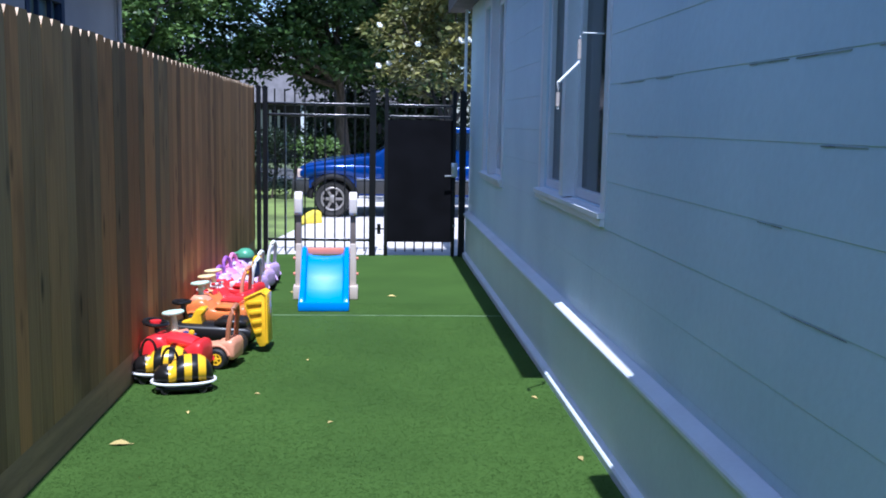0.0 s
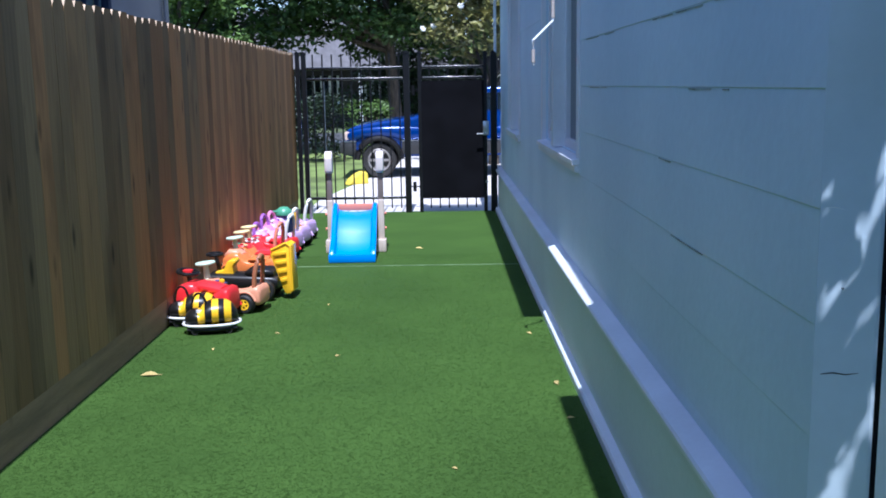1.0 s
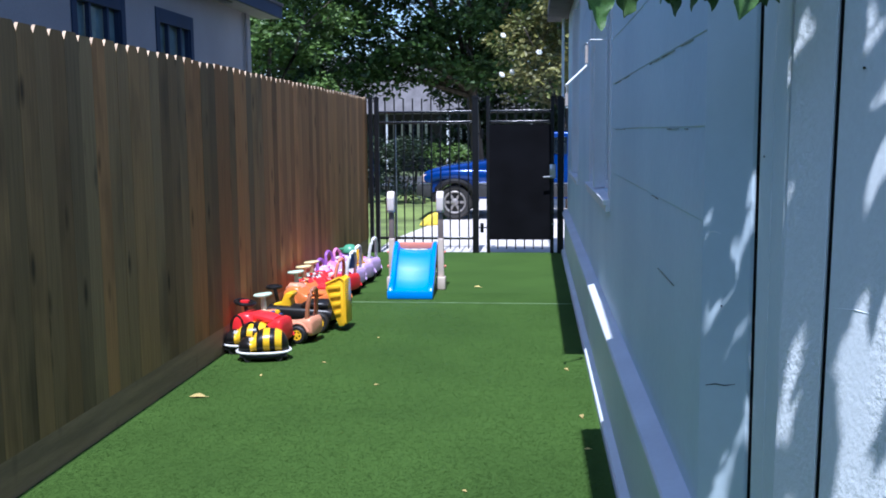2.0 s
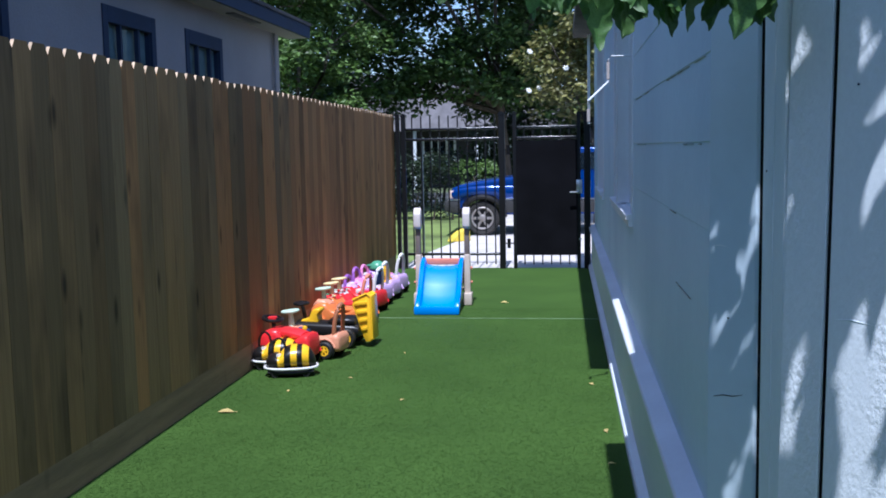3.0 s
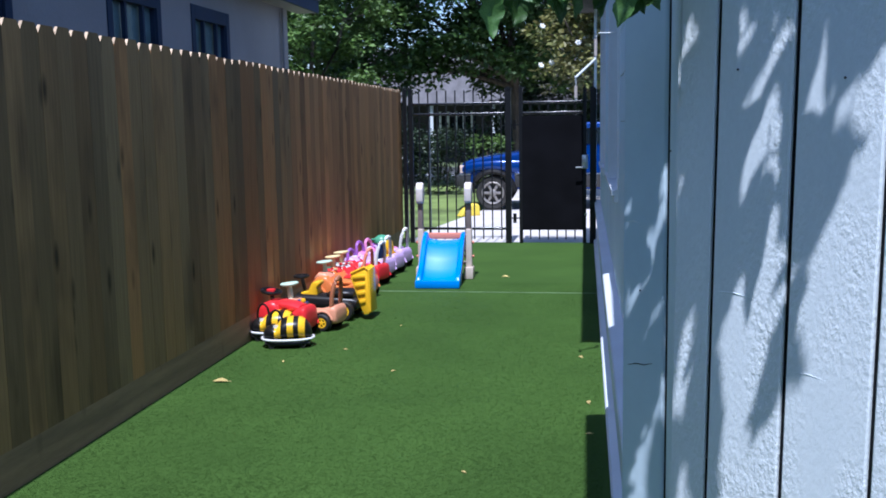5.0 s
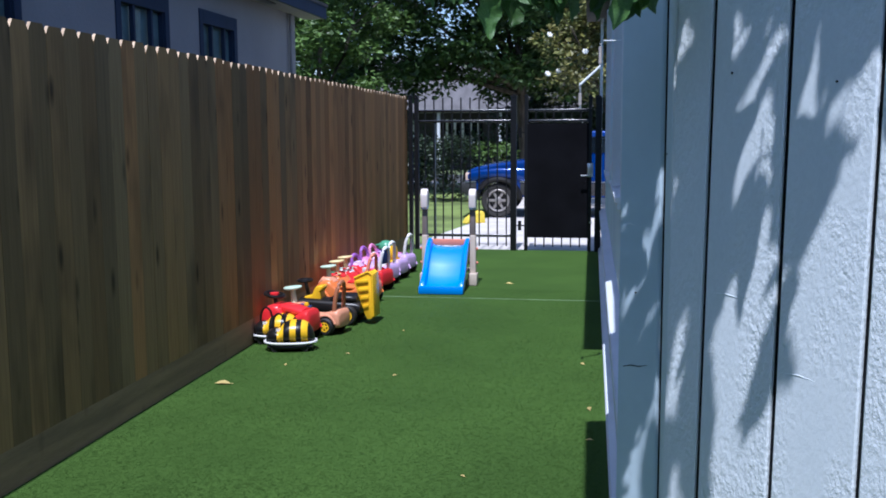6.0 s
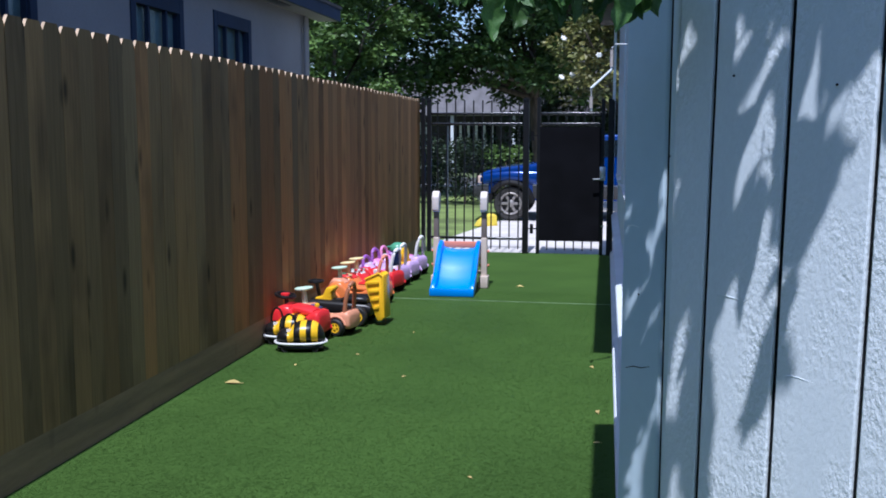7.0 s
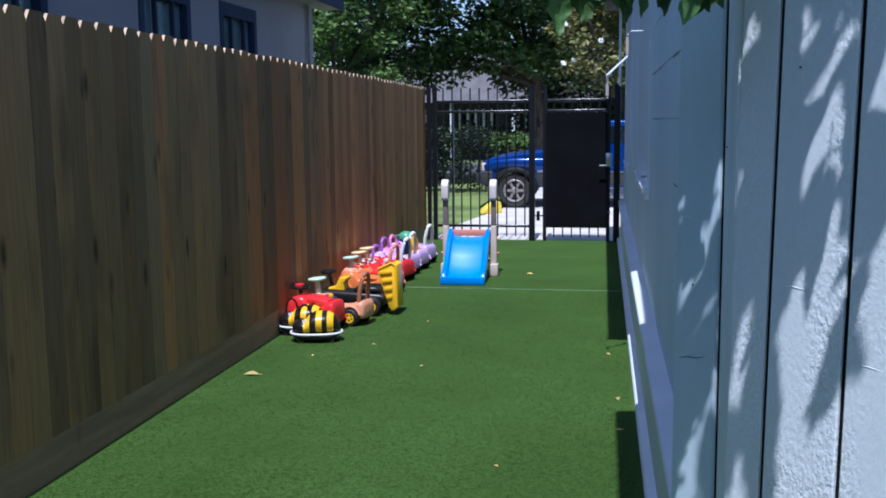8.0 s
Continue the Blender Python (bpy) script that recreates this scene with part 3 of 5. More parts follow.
for g in (rows, low):
    for r, s in zip(g, g[1:]):
        for k in range(len(cross) - 1):
            bm.faces.new((r[k], r[k + 1], s[k + 1], s[k]))
for k in (0, len(cross) - 1):
    for j in range(len(path) - 1):
        bm.faces.new((rows[j][k], rows[j + 1][k], low[j + 1][k], low[j][k]))
for j in (0, len(path) - 1):
    for k in range(len(cross) - 1):
        bm.faces.new((rows[j][k], rows[j][k + 1], low[j][k + 1], low[j][k]))
bmesh.ops.recalc_face_normals(bm, faces=bm.faces[:])
bmesh.ops.bevel(bm, geom=[e for e in bm.edges if e.calc_face_angle(0) > 0.6], offset=0.006, segments=2, affect="EDGES")
part("chute", bm, P_BLUE, slide, "glossy bright blue plastic chute")
bm = BM()
box(bm, 0, -0.004, 0.040, 0.428, 0.056, 0.078, None, 0.020)
part("chute_lip", bm, P_BLUE, slide)
for s in (-1, 1):
    bm = BM()
    px = 0.240 * s
    prism(bm, [(-0.030, 0.03), (0.034, 0.03), (0.030, 0.50), (-0.026, 0.50)], 0.56, 0.64, "y", 0.008)
    bmesh.ops.translate(bm, verts=bm.verts[:], vec=(px, 0, 0))
    leg = part("post", bm, P_TAN, slide, "beige plastic post")
    bm = BM()
    prism(bm, [(-0.026, 0.49), (0.026, 0.49), (0.024, 0.80), (-0.024, 0.80)], 0.57, 0.635, "y", 0.006)
    bmesh.ops.translate(bm, verts=bm.verts[:], vec=(px, 0, 0))
    part("post_sleeve", bm, P_TAUPE, leg, "dark taupe sleeve")
    bm = BM()
    prism(bm, [(0.53, 0.77), (0.59, 0.745), (0.65, 0.78), (0.665, 0.88), (0.64, 0.94), (0.59, 0.962), (0.55, 0.945), (0.525, 0.90)], -0.036, 0.036, "x", 0.012)
    bmesh.ops.translate(bm, verts=bm.verts[:], vec=(px, 0, 0))
    part("grip", bm, P_GRIP, leg, "pale rounded grip")
    bm = BM()
    box(bm, px, 0.60, 0.062, 0.095, 0.16, 0.12, None, 0.014)
    part("foot", bm, P_TAN, leg)
    for zz in (0.22, 0.36):
        bm = BM()
        tube(bm, [(px - 0.05, 0.62, zz), (px + 0.05, 0.62, zz)], 0.014, 8)
        part("bolt", bm, P_CORAL, leg, "coral bolt")
bm = BM()
box(bm, 0, 0.625, 0.425, 0.44, 0.05, 0.06, None, 0.014)
part("platform_edge", bm, P_CORAL, slide, "coral platform edge")
for zz in (0.12, 0.27):
    bm = BM()
    box(bm, 0, 0.93 - zz * 0.75, zz, 0.40, 0.07, 0.03, None, 0.01)
    part("step", bm, P_TAN, slide)
for s in (-1, 1):
    bm = BM()
    tube(bm, [(0.2 * s, 0.64, 0.42), (0.2 * s, 0.93, 0.03)], 0.022, 8)
    part("ladder_rail", bm, P_TAN, slide)

# ---- ride-on toys in a row along the fence ----


def wheel(parent, x, y, r, w, hub_mat, tyre_mat=None):
    """A toy wheel on an axle along y, on the ground, with a ribbed tread and a spoked hub."""
    m = pose(x, y, r, 90)
    bm = BM()
    lathe(bm, [(0, -w * 0.30), (r * 0.55, -w * 0.30), (r * 0.60, -w / 2), (r * 0.88, -w / 2), (r * 0.97, -w * 0.36), (r, -w * 0.12), (r * 0.965, 0), (r, w * 0.12), (r * 0.97, w * 0.36),
               (r * 0.88, w / 2), (r * 0.60, w / 2), (r * 0.55, w * 0.30), (0, w * 0.30)], 20, m)
    t = part("wheel", bm, tyre_mat or P_TYRE, parent)
    bm = BM()
    for side in (-1, 1):
        z = side * w * 0.40
        lathe(bm, [(r * 0.44, z - w * 0.09), (r * 0.59, z - w * 0.09), (r * 0.59, z + w * 0.06), (r * 0.44, z + w * 0.06), (r * 0.44, z - w * 0.09)], 18, m)
        lathe(bm, [(0, z - w * 0.12), (r * 0.22, z - w * 0.12), (r * 0.20, z + w * 0.12), (0, z + w * 0.12)], 12, m)
        for k in range(5):
            box(bm, r * 0.32, 0, z, r * 0.30, r * 0.17, w * 0.14, m @ pose(0, 0, 0, 0, 0, 72 * k + 18))
    part("hub", bm, hub_mat, t)
    return t


def loft(bm, sections, seg=20, power=2.6):
    """A closed rounded body through sections (x, half width, low, high)."""
    rings = []
    for x, hw, lo, hi in sections:
        ring = []
        for k in range(seg):
            a = 2 * math.pi * k / seg
            c, s = math.cos(a), math.sin(a)
            ring.append(bm.verts.new((x, hw * math.copysign(abs(c) ** (2 / power), c), (lo + hi) / 2 + (hi - lo) / 2 * math.copysign(abs(s) ** (2 / power), s))))
        rings.append(ring)
    for r, s in zip(rings, rings[1:]):
        for k in range(seg):
            bm.faces.new((r[k], r[(k + 1) % seg], s[(k + 1) % seg], s[k]))
    bm.faces.new(rings[0])
    bm.faces.new(rings[-1][::-1])
    bmesh.ops.recalc_face_normals(bm, faces=bm.faces[:])
    return bm


def arch(bm, x, half, z0, z1, r, lean=0.0):
    """An upright hoop across y."""
    pts = []
    for k in range(13):
        a = math.pi * k / 12
        pts.append((x + lean * math.sin(a), -half * math.cos(a), z0 + (z1 - z0) * math.sin(a) ** 0.6))
    return tube(bm, pts, r, 8)


def bee(m):
    b = thing("bee_ride_on", "black and yellow striped bee ride-on toy with white bumper on turf", "ride-on toy", m, "bee ride-on toys")
    L = 0.17

    def dims(u):
        # a low head dome, a waist and a larger rear dome
        h = 0.095 * math.sqrt(max(0.0, 1 - ((u + 0.62) / 0.42) ** 2)) if u < -0.25 else 0
        g = 0.148 * max(0.0, 1 - abs((u - 0.24) / 0.78) ** 2.8) ** 0.5 if -0.54 < u else 0
        h = max(h, g, 0.004)
        hw = 0.112 * max(0.02, 1 - (abs(u) ** 3.2)) ** 0.5
        return hw, h
    n = 42
    us = [-1 + 2 * k / n for k in range(n + 1)]
    bands = [(-1.0, -0.50, 0), (-0.50, -0.24, 1), (-0.24, 0.02, 0), (0.02, 0.27, 1), (0.27, 0.48, 0), (0.48, 0.74, 1), (0.74, 1.0, 0)]
    for a, c, yellow in bands:
        bm = BM()
        inside = [a] + [u for u in us if a + 0.01 < u < c - 0.01] + [c]
        secs = []
        for u in inside:
            hw, h = dims(u)
            secs.append((u * L, hw, 0.066 - min(0.01, h), 0.066 + h))
        loft(bm, secs, 24, 2.1)
        part("stripe", bm, P_YELLOW if yellow else P_BLACK, b)
    bm = BM()
    pts = [((L + 0.012) * math.cos(t), 0.128 * math.sin(t) * (1 + 0.10 * math.cos(2 * t)), 0.064) for t in [2 * math.pi * k / 28 for k in range(28)]]
    tube(bm, pts, 0.0085, 8, True)
    part("bumper", bm, P_WHITE, b, "white rim bumper")
    # base drawn down close to the turf, its black standing in for shade
    bm = BM()
    loft(bm, [(-L * 0.92, 0.08, 0.012, 0.06), (0, 0.11, 0.010, 0.062), (L * 0.92, 0.08, 0.012, 0.06)], 16)
    part("base", bm, P_BLACK, b)
    bm = BM()
    arch(bm, 0.0, 0.052, 0.10, 0.262, 0.008)
    bmesh.ops.transform(bm, matrix=pose(-0.075, -0.02, 0, 0, 0, 70), verts=bm.verts[:])
    part("handle", bm, P_BLACK, b, "black hoop handle")
    for sx in (-1, 1):
        for sy in (-1, 1):
            wheel(b, 0.105 * sx, 0.075 * sy, 0.026, 0.024, P_BLACK)
    bm = BM()
    box(bm, -0.075, -0.070, 0.155, 0.035, 0.004, 0.022)
    part("sticker", bm, P_WHITE, b)
    return b


bee(pose(0.335, 5.665, 0, 0, 0, 12))
bee(pose(0.165, 5.885, 0, 0, 0, 6))


def ride_on(y, body, label, seat=None, disc=None, hoop=None, hub=None, length=0.50, rear=0.115, x0=0.035, turn=0.0, hood=None,
            hoop_h=0.44, disc_z=0.345, disc_r=0.072, tyre=None, wr=0.062, bar=None, tuck=0.075, hs=1.0, group="ride-on toys by the fence"):
    """A moulded toddler ride-on: hood towards the fence, seat, steering disc and a push hoop at the rear."""
    t = thing("ride_on_toy", label, "ride-on toy", pose(x0, y, 0, 0, 0, turn), group)
    L = length
    bm = BM()
    loft(bm, [(0.00, 0.058, 0.080, 0.155), (0.012, 0.090, 0.060, 0.196), (0.045, 0.100, 0.052, 0.222), (0.10, 0.104, 0.05, 0.240), (0.150, 0.102, 0.05, 0.236), (0.172, 0.092, 0.056, 0.210),
              (0.20, 0.080, 0.066, 0.172), (0.26, 0.077, 0.07, 0.158), (0.33, 0.080, 0.07, 0.158), (L - 0.13, 0.088, 0.07, 0.170), (L - 0.085, rear * 0.94, 0.062, 0.196),
              (L - 0.045, rear, 0.056, 0.212), (L - 0.018, rear * 0.97, 0.058, 0.208), (L - 0.004, rear * 0.88, 0.066, 0.190), (L, rear * 0.74, 0.08, 0.165)], 28, 4.4)
    bmesh.ops.scale(bm, vec=(1, 1, hs), verts=bm.verts[:])
    shell = part("body", bm, body, t)
    for wx in (0.075, L - tuck):
        for s in (-1, 1):
            bm = BM()
            y0 = s * (rear - 0.006)
            lathe(bm, [(0, -0.008), (wr + 0.010, -0.008), (wr + 0.010, 0.008), (0, 0.008)], 20, pose(wx, y0, wr + 0.004, 90))
            part("wheel_well", bm, P_BLACK, shell, "dark wheel well")
            bm = BM()
            arc_pts = [(wx + (wr + 0.014) * math.cos(q), y0, wr + 0.004 + (wr + 0.014) * math.sin(q)) for q in [0.25 + (math.pi - 0.5) * k / 10 for k in range(11)]]
            tube(bm, arc_pts, 0.011, 8)
            part("fender", bm, body, shell)
    bm = BM()
    for s in (-1, 1):
        lathe(bm, [(0, -0.004), (0.018, -0.004), (0.020, 0.004), (0.012, 0.010), (0, 0.012)], 12, pose(0.004, 0.055 * s, 0.135 * hs, 0, -90))
    part("headlamp", bm, P_CREAM, shell, "round pale headlamps")
    if hood:
        bm = BM()
        loft(bm, [(0.015, 0.06, 0.18, 0.225), (0.05, 0.075, 0.19, 0.262), (0.13, 0.072, 0.19, 0.262), (0.165, 0.05, 0.18, 0.225)], 16, 2.4)
        part("hood", bm, hood, t)
    if seat:
        bm = BM()
        loft(bm, [(0.225, 0.06, 0.160, 0.190), (0.25, 0.075, 0.160, 0.205), (L - 0.11, 0.078, 0.160, 0.205), (L - 0.08, 0.06, 0.165, 0.225)], 16, 2.6)
        part("seat", bm, seat, t)
    if disc:
        bm = BM()
        tube(bm, [(0.095, 0, 0.20), (0.085, 0, disc_z - 0.005)], [0.026, 0.018], 10)
        column = part("steering_column", bm, disc, t)
        bm = BM()
        lathe(bm, [(0, -0.012), (disc_r * 0.6, -0.012), (disc_r * 0.97, -0.004), (disc_r, 0.004), (disc_r * 0.94, 0.012), (disc_r * 0.5, 0.008), (0, 0.012)], 24, pose(0.085, 0, disc_z, 0, -6))
        part("steering_disc", bm, disc, column)
    if bar:
        bm = BM()
        arch(bm, 0.09, 0.07, 0.18, disc_z, 0.016, -0.02)
        part("handlebar", bm, bar, t)
    if hoop:
        bm = BM()
        arch(bm, L - 0.05, 0.075, 0.16, hoop_h, 0.017, 0.03)
        part("push_hoop", bm, hoop, t)
    for wx in (0.075, L - tuck):
        for s in (-1, 1):
            wheel(t, wx, s * (rear + 0.006), wr, 0.036, hub or P_YELLOW, tyre)
    return t


a = ride_on(6.06, P_RED, "red moulded ride-on car with a black steering wheel and yellow hubs", hub=P_YELLOW, length=0.41, x0=0.02, turn=-12, rear=0.10, hs=1.12)
bm = BM()
ring = [(0.075 + 0.068 * math.cos(q), 0.075 * math.sin(q), 0.325 - 0.012 * math.cos(q)) for q in [2 * math.pi * k / 20 for k in range(20)]]
tube(bm, ring, 0.013, 8, True)
box(bm, 0.075, 0, 0.325, 0.12, 0.02, 0.012)
sw = part("steering_wheel", bm, P_BLACK, a, "black steering wheel")
bm = BM()
lathe(bm, [(0, -0.01), (0.035, -0.01), (0.035, 0.012), (0, 0.016)], 16, pose(0.075, 0, 0.328))
part("horn_cap", bm, P_RED, sw)
bm = BM()
tube(bm, [(0.095, 0, 0.20), (0.078, 0, 0.32)], 0.016, 8)
part("steering_column", bm, P_BLACK, a)
bm = BM()
loft(bm, [(0.15, 0.05, 0.20, 0.262), (0.18, 0.078, 0.19, 0.272), (0.27, 0.084, 0.19, 0.258), (0.34, 0.075, 0.18, 0.238)], 16, 2.6)
part("seat", bm, P_RED, a)

b = ride_on(6.36, P_SALMON, "salmon ride-on toy with mint steering disc and brown push hoop", disc=P_MINT, hoop=P_BROWN, hub=P_YELLOW, length=0.53, x0=0.055, hoop_h=0.40, turn=-12, disc_z=0.328, hs=0.92, rear=0.105, tuck=0.11, wr=0.066)
bm = BM()
for k, (dx, c) in enumerate(((0.15, 0), (0.19, 0.03), (0.22, -0.03))):
    box(bm, dx, c - 0.02, 0.232 - 0.012 * k, 0.03, 0.04, 0.006, pose(0, 0, 0, 0, 8))
part("sticker", bm, P_NAVY, b, "dark blue printed sticker")
bm = BM()
lathe(bm, [(0, -0.018), (0.018, -0.01), (0.02, 0), (0.016, 0.014), (0, 0.02)], 14, pose(0.23, -0.05, 0.215))
part("knob", bm, P_YELLOW, b)

# dump truck
tr = thing("toy_dump_truck", "yellow and black ride-on dump truck with its bed tipped upright", "ride-on toy", pose(0.065, 6.74, 0, 0, 0, -4), "ride-on toys by the fence")
bm = BM()
loft(bm, [(0.0, 0.09, 0.06, 0.17), (0.03, 0.11, 0.05, 0.20), (0.30, 0.11, 0.06, 0.19), (0.50, 0.10, 0.06, 0.18), (0.54, 0.09, 0.08, 0.16)], 20, 3.2)
part("chassis", bm, P_BLACK, tr)
bm = BM()
prism(bm, [(0.055, 0.178), (0.065, 0.205), (0.125, 0.216), (0.150, 0.272), (0.165, 0.290), (0.215, 0.296), (0.224, 0.275), (0.196, 0.246), (0.205, 0.180)], -0.062, 0.062, "y", 0.009, 3)
part("cab", bm, P_YELLOW, tr, "yellow hood and cab")
bm = BM()
loft(bm, [(0.29, 0.08, 0.17, 0.21), (0.33, 0.10, 0.17, 0.235), (0.47, 0.10, 0.17, 0.235), (0.51, 0.08, 0.17, 0.215)], 18, 2.8)
part("seat", bm, P_BLACK, tr)
bm = BM()
ring = [(0.05 + 0.055 * math.cos(q), 0.062 * math.sin(q), 0.328) for q in [2 * math.pi * k / 18 for k in range(18)]]
tube(bm, ring, 0.012, 8, True)
box(bm, 0.05, 0, 0.328, 0.10, 0.02, 0.012)
tube(bm, [(0.08, 0, 0.20), (0.053, 0, 0.325)], 0.016, 8)
part("steering_wheel", bm, P_BLACK, tr)
# the tipped bed: a ribbed tray standing on its rear edge, open towards the yard's gate
bm = BM()
bed = [(0.568, 0.085), (0.588, 0.042), (0.625, 0.045), (0.642, 0.075), (0.634, 0.405), (0.605, 0.425), (0.492, 0.372), (0.482, 0.335)]
prism(bm, bed, -0.085, -0.067, "y", 0.006, 2)
prism(bm, bed, 0.067, 0.085, "y", 0.006, 2)
prism(bm, [(0.612, 0.05), (0.648, 0.06), (0.640, 0.41), (0.600, 0.405)], -0.08, 0.08, "y", 0.006, 2)
for k in range(4):
    z = 0.13 + 0.066 * k
    x = 0.562 - 0.018 * k
    prism(bm, [(x, z), (0.604, z + 0.012), (0.604, z + 0.038), (x - 0.008, z + 0.026)], -0.098, -0.080, "y", 0.004, 2)
tube(bm, [(0.640, -0.085, 0.07), (0.634, -0.085, 0.40), (0.600, -0.085, 0.424), (0.487, -0.085, 0.372)], 0.009, 8)
bmesh.ops.translate(bm, verts=bm.verts[:], vec=(0.012, 0, 0))
part("dump_bed", bm, P_YELLOW, tr, "tipped yellow tray with ribs")
for s in (-1, 1):
    wheel(tr, 0.455, s * 0.145, 0.080, 0.055, P_YELLOW)
    wheel(tr, 0.12, s * 0.135, 0.075, 0.05, P_YELLOW)

ride_on(7.44, P_ORANGE, "orange ride-on toy with mint steering disc", disc=P_MINT, hood=P_SALMON, seat=P_ORANGE, hub=P_YELLOW, disc_z=0.345, length=0.5, turn=-16)
e = ride_on(7.72, P_ORANGE, "orange ride-on toy with cream steering disc and coloured stickers", disc=P_CREAM, hood=P_RED, seat=P_RED, hub=P_RED, disc_z=0.352, length=0.5, turn=-16)
f = ride_on(8.02, P_RED, "red ride-on toy with cream disc and orange hoop", disc=P_CREAM, hoop=P_CORAL, hood=P_WHITE, hub=P_RED, disc_z=0.352, length=0.42, hoop_h=0.40, turn=-18)


def decals(o, cols, count, seed, x0, x1, z):
    """Small printed stickers scattered over a toy's hood."""
    r = random.Random(seed)
    for k in range(count):
        bm = BM()
        box(bm, r.uniform(x0, x1), r.uniform(-0.075, 0.055), z + r.uniform(-0.004, 0.004), r.uniform(0.018, 0.034), r.uniform(0.016, 0.034), 0.014, None, 0.003)
        part("sticker", bm, cols[k % len(cols)], o)


decals(e, (P_WHITE, P_GREEN, P_RED, P_CREAM, P_NAVY), 14, 31, 0.04, 0.15, 0.257)
decals(f, (P_WHITE, P_RED, P_MINT, P_NAVY), 12, 32, 0.04, 0.15, 0.257)
g = ride_on(8.42, P_RED, "bright red ride-on toy with a white and navy push hoop", hoop=P_WHITE, seat=P_RED, hood=P_LILAC, hub=P_BLACK, bar=P_PURPLE, disc_z=0.33, length=0.46, hoop_h=0.42, turn=-20)
bm = BM()
box(bm, 0.42, 0, 0.33, 0.012, 0.10, 0.14, None, 0.004)
part("backrest", bm, P_NAVY, g)
ride_on(8.78, P_LILAC, "lilac ride-on toy with white push hoop and purple steering disc", hoop=P_WHITE, seat=P_WHITE, hood=P_PINK, hub=P_WHITE, bar=P_PURPLE, disc_z=0.36, length=0.44, hoop_h=0.43, turn=-20)
h = ride_on(9.15, P_LILAC, "lilac and pink ride-on car with yellow seat and purple wheel arches", seat=P_YELLOW, hood=P_PINK, hub=P_WHITE, bar=P_PINK, tyre=P_PURPLE, disc_z=0.34, length=0.46, wr=0.075, turn=-18)
bm = BM()
loft(bm, [(0.28, 0.06, 0.20, 0.24), (0.31, 0.075, 0.20, 0.34), (0.34, 0.07, 0.20, 0.35), (0.36, 0.05, 0.20, 0.30)], 14, 2.6)
part("backrest", bm, P_YELLOW, h)
j = ride_on(9.60, P_LILAC, "pale lilac ride-on toy with green steering disc and white push hoop", hoop=P_WHITE, hood=P_PURPLE, seat=P_LILAC, hub=P_LILAC, disc=P_GREEN, disc_z=0.29, disc_r=0.08, length=0.46, hoop_h=0.42, turn=-20)
bm = BM()
lathe(bm, [(0.0, 0.075), (0.04, 0.068), (0.075, 0.042), (0.092, 0.0), (0.088, -0.014), (0.0, -0.014)], 20, pose(0.135, 0, 0.268))
part("steering_dome", bm, P_GREEN, j, "rounded dark green dome")
decals(g, (P_WHITE, P_PINK, P_WHITE, P_LILAC), 9, 33, 0.04, 0.15, 0.257)
decals(h, (P_WHITE, P_PURPLE, P_WHITE), 8, 34, 0.04, 0.15, 0.257)
for o, cols in ((g, (P_WHITE, P_PINK)), (h, (P_WHITE, P_PURPLE)), (j, (P_WHITE, P_PINK))):
    for k, c in enumerate(cols):
        bm = BM()
        box(bm, 0.22 + 0.07 * k, -0.03 + 0.04 * k, 0.19, 0.05, 0.06, 0.05, None, 0.012)
        part("trim_piece", bm, c, o)

# ---- blue car outside the gate ----
CAR = pose(0.67, 16.35, OUT_Z + 0.05)
car = thing("parked_car", "dark blue older sport utility car parked on the driveway", "car", CAR)
prof = [(-0.58, 0.40), (-0.60, 0.62), (-0.58, 0.76), (-0.52, 0.84), (-0.40, 0.89), (-0.10, 0.945), (0.60, 1.03), (0.74, 1.08), (1.30, 1.47), (1.42, 1.52), (3.25, 1.52), (3.45, 1.47),
        (3.62, 1.10), (3.65, 0.45), (3.10, 0.36)]
wheels_x = (0.0, 2.70)


def arc(cx, r, z0, a0, a1, n=10):
    return [(cx + r * math.cos(a0 + (a1 - a0) * k / n), z0 + r * math.sin(a0 + (a1 - a0) * k / n)) for k in range(n + 1)]


low = []
low += arc(2.70, 0.365, 0.30, 0.1, math.pi - 0.1)
low += [(2.25, 0.36), (0.45, 0.36)]
low += arc(0.0, 0.365, 0.30, 0.1, math.pi - 0.1)
bm = BM()
prism(bm, prof + low, 0.0, 1.70, "y")
bmesh.ops.bevel(bm, geom=[e for e in bm.edges if abs(e.verts[0].co.y - e.verts[1].co.y) < 0.01], offset=0.05, segments=3, affect="EDGES", profile=0.6)
part("body", bm, C_BODY, car, "glossy dark blue paint")
for outline in ([(0.92, 1.14), (1.36, 1.41), (1.95, 1.43), (1.95, 1.14)], [(2.03, 1.14), (2.03, 1.43), (2.75, 1.43), (2.75, 1.14)], [(2.83, 1.14), (2.83, 1.43), (3.35, 1.41), (3.48, 1.14)]):
    bm = BM()
    prism(bm, outline, -0.012, 0.02, "y", 0.004, 1)
    part("side_window", bm, M_GLASS, car, "", False)
bm = BM()
prism(bm, [(0.78, 1.115), (1.31, 1.485), (1.29, 1.50), (0.76, 1.13)], 0.14, 1.56, "y", 0.004, 1)
part("windscreen", bm, M_GLASS, car, "", False)
bm = BM()
for x0, x1 in ((-0.59, -0.39), (0.39, 2.31), (3.09, 3.64)):
    prism(bm, [(x0, 0.40), (x1, 0.40), (x1, 0.62), (x0, 0.62)], -0.022, 0.02, "y", 0.008, 2)
part("cladding", bm, C_CLAD, car, "grey lower cladding")
bm = BM()
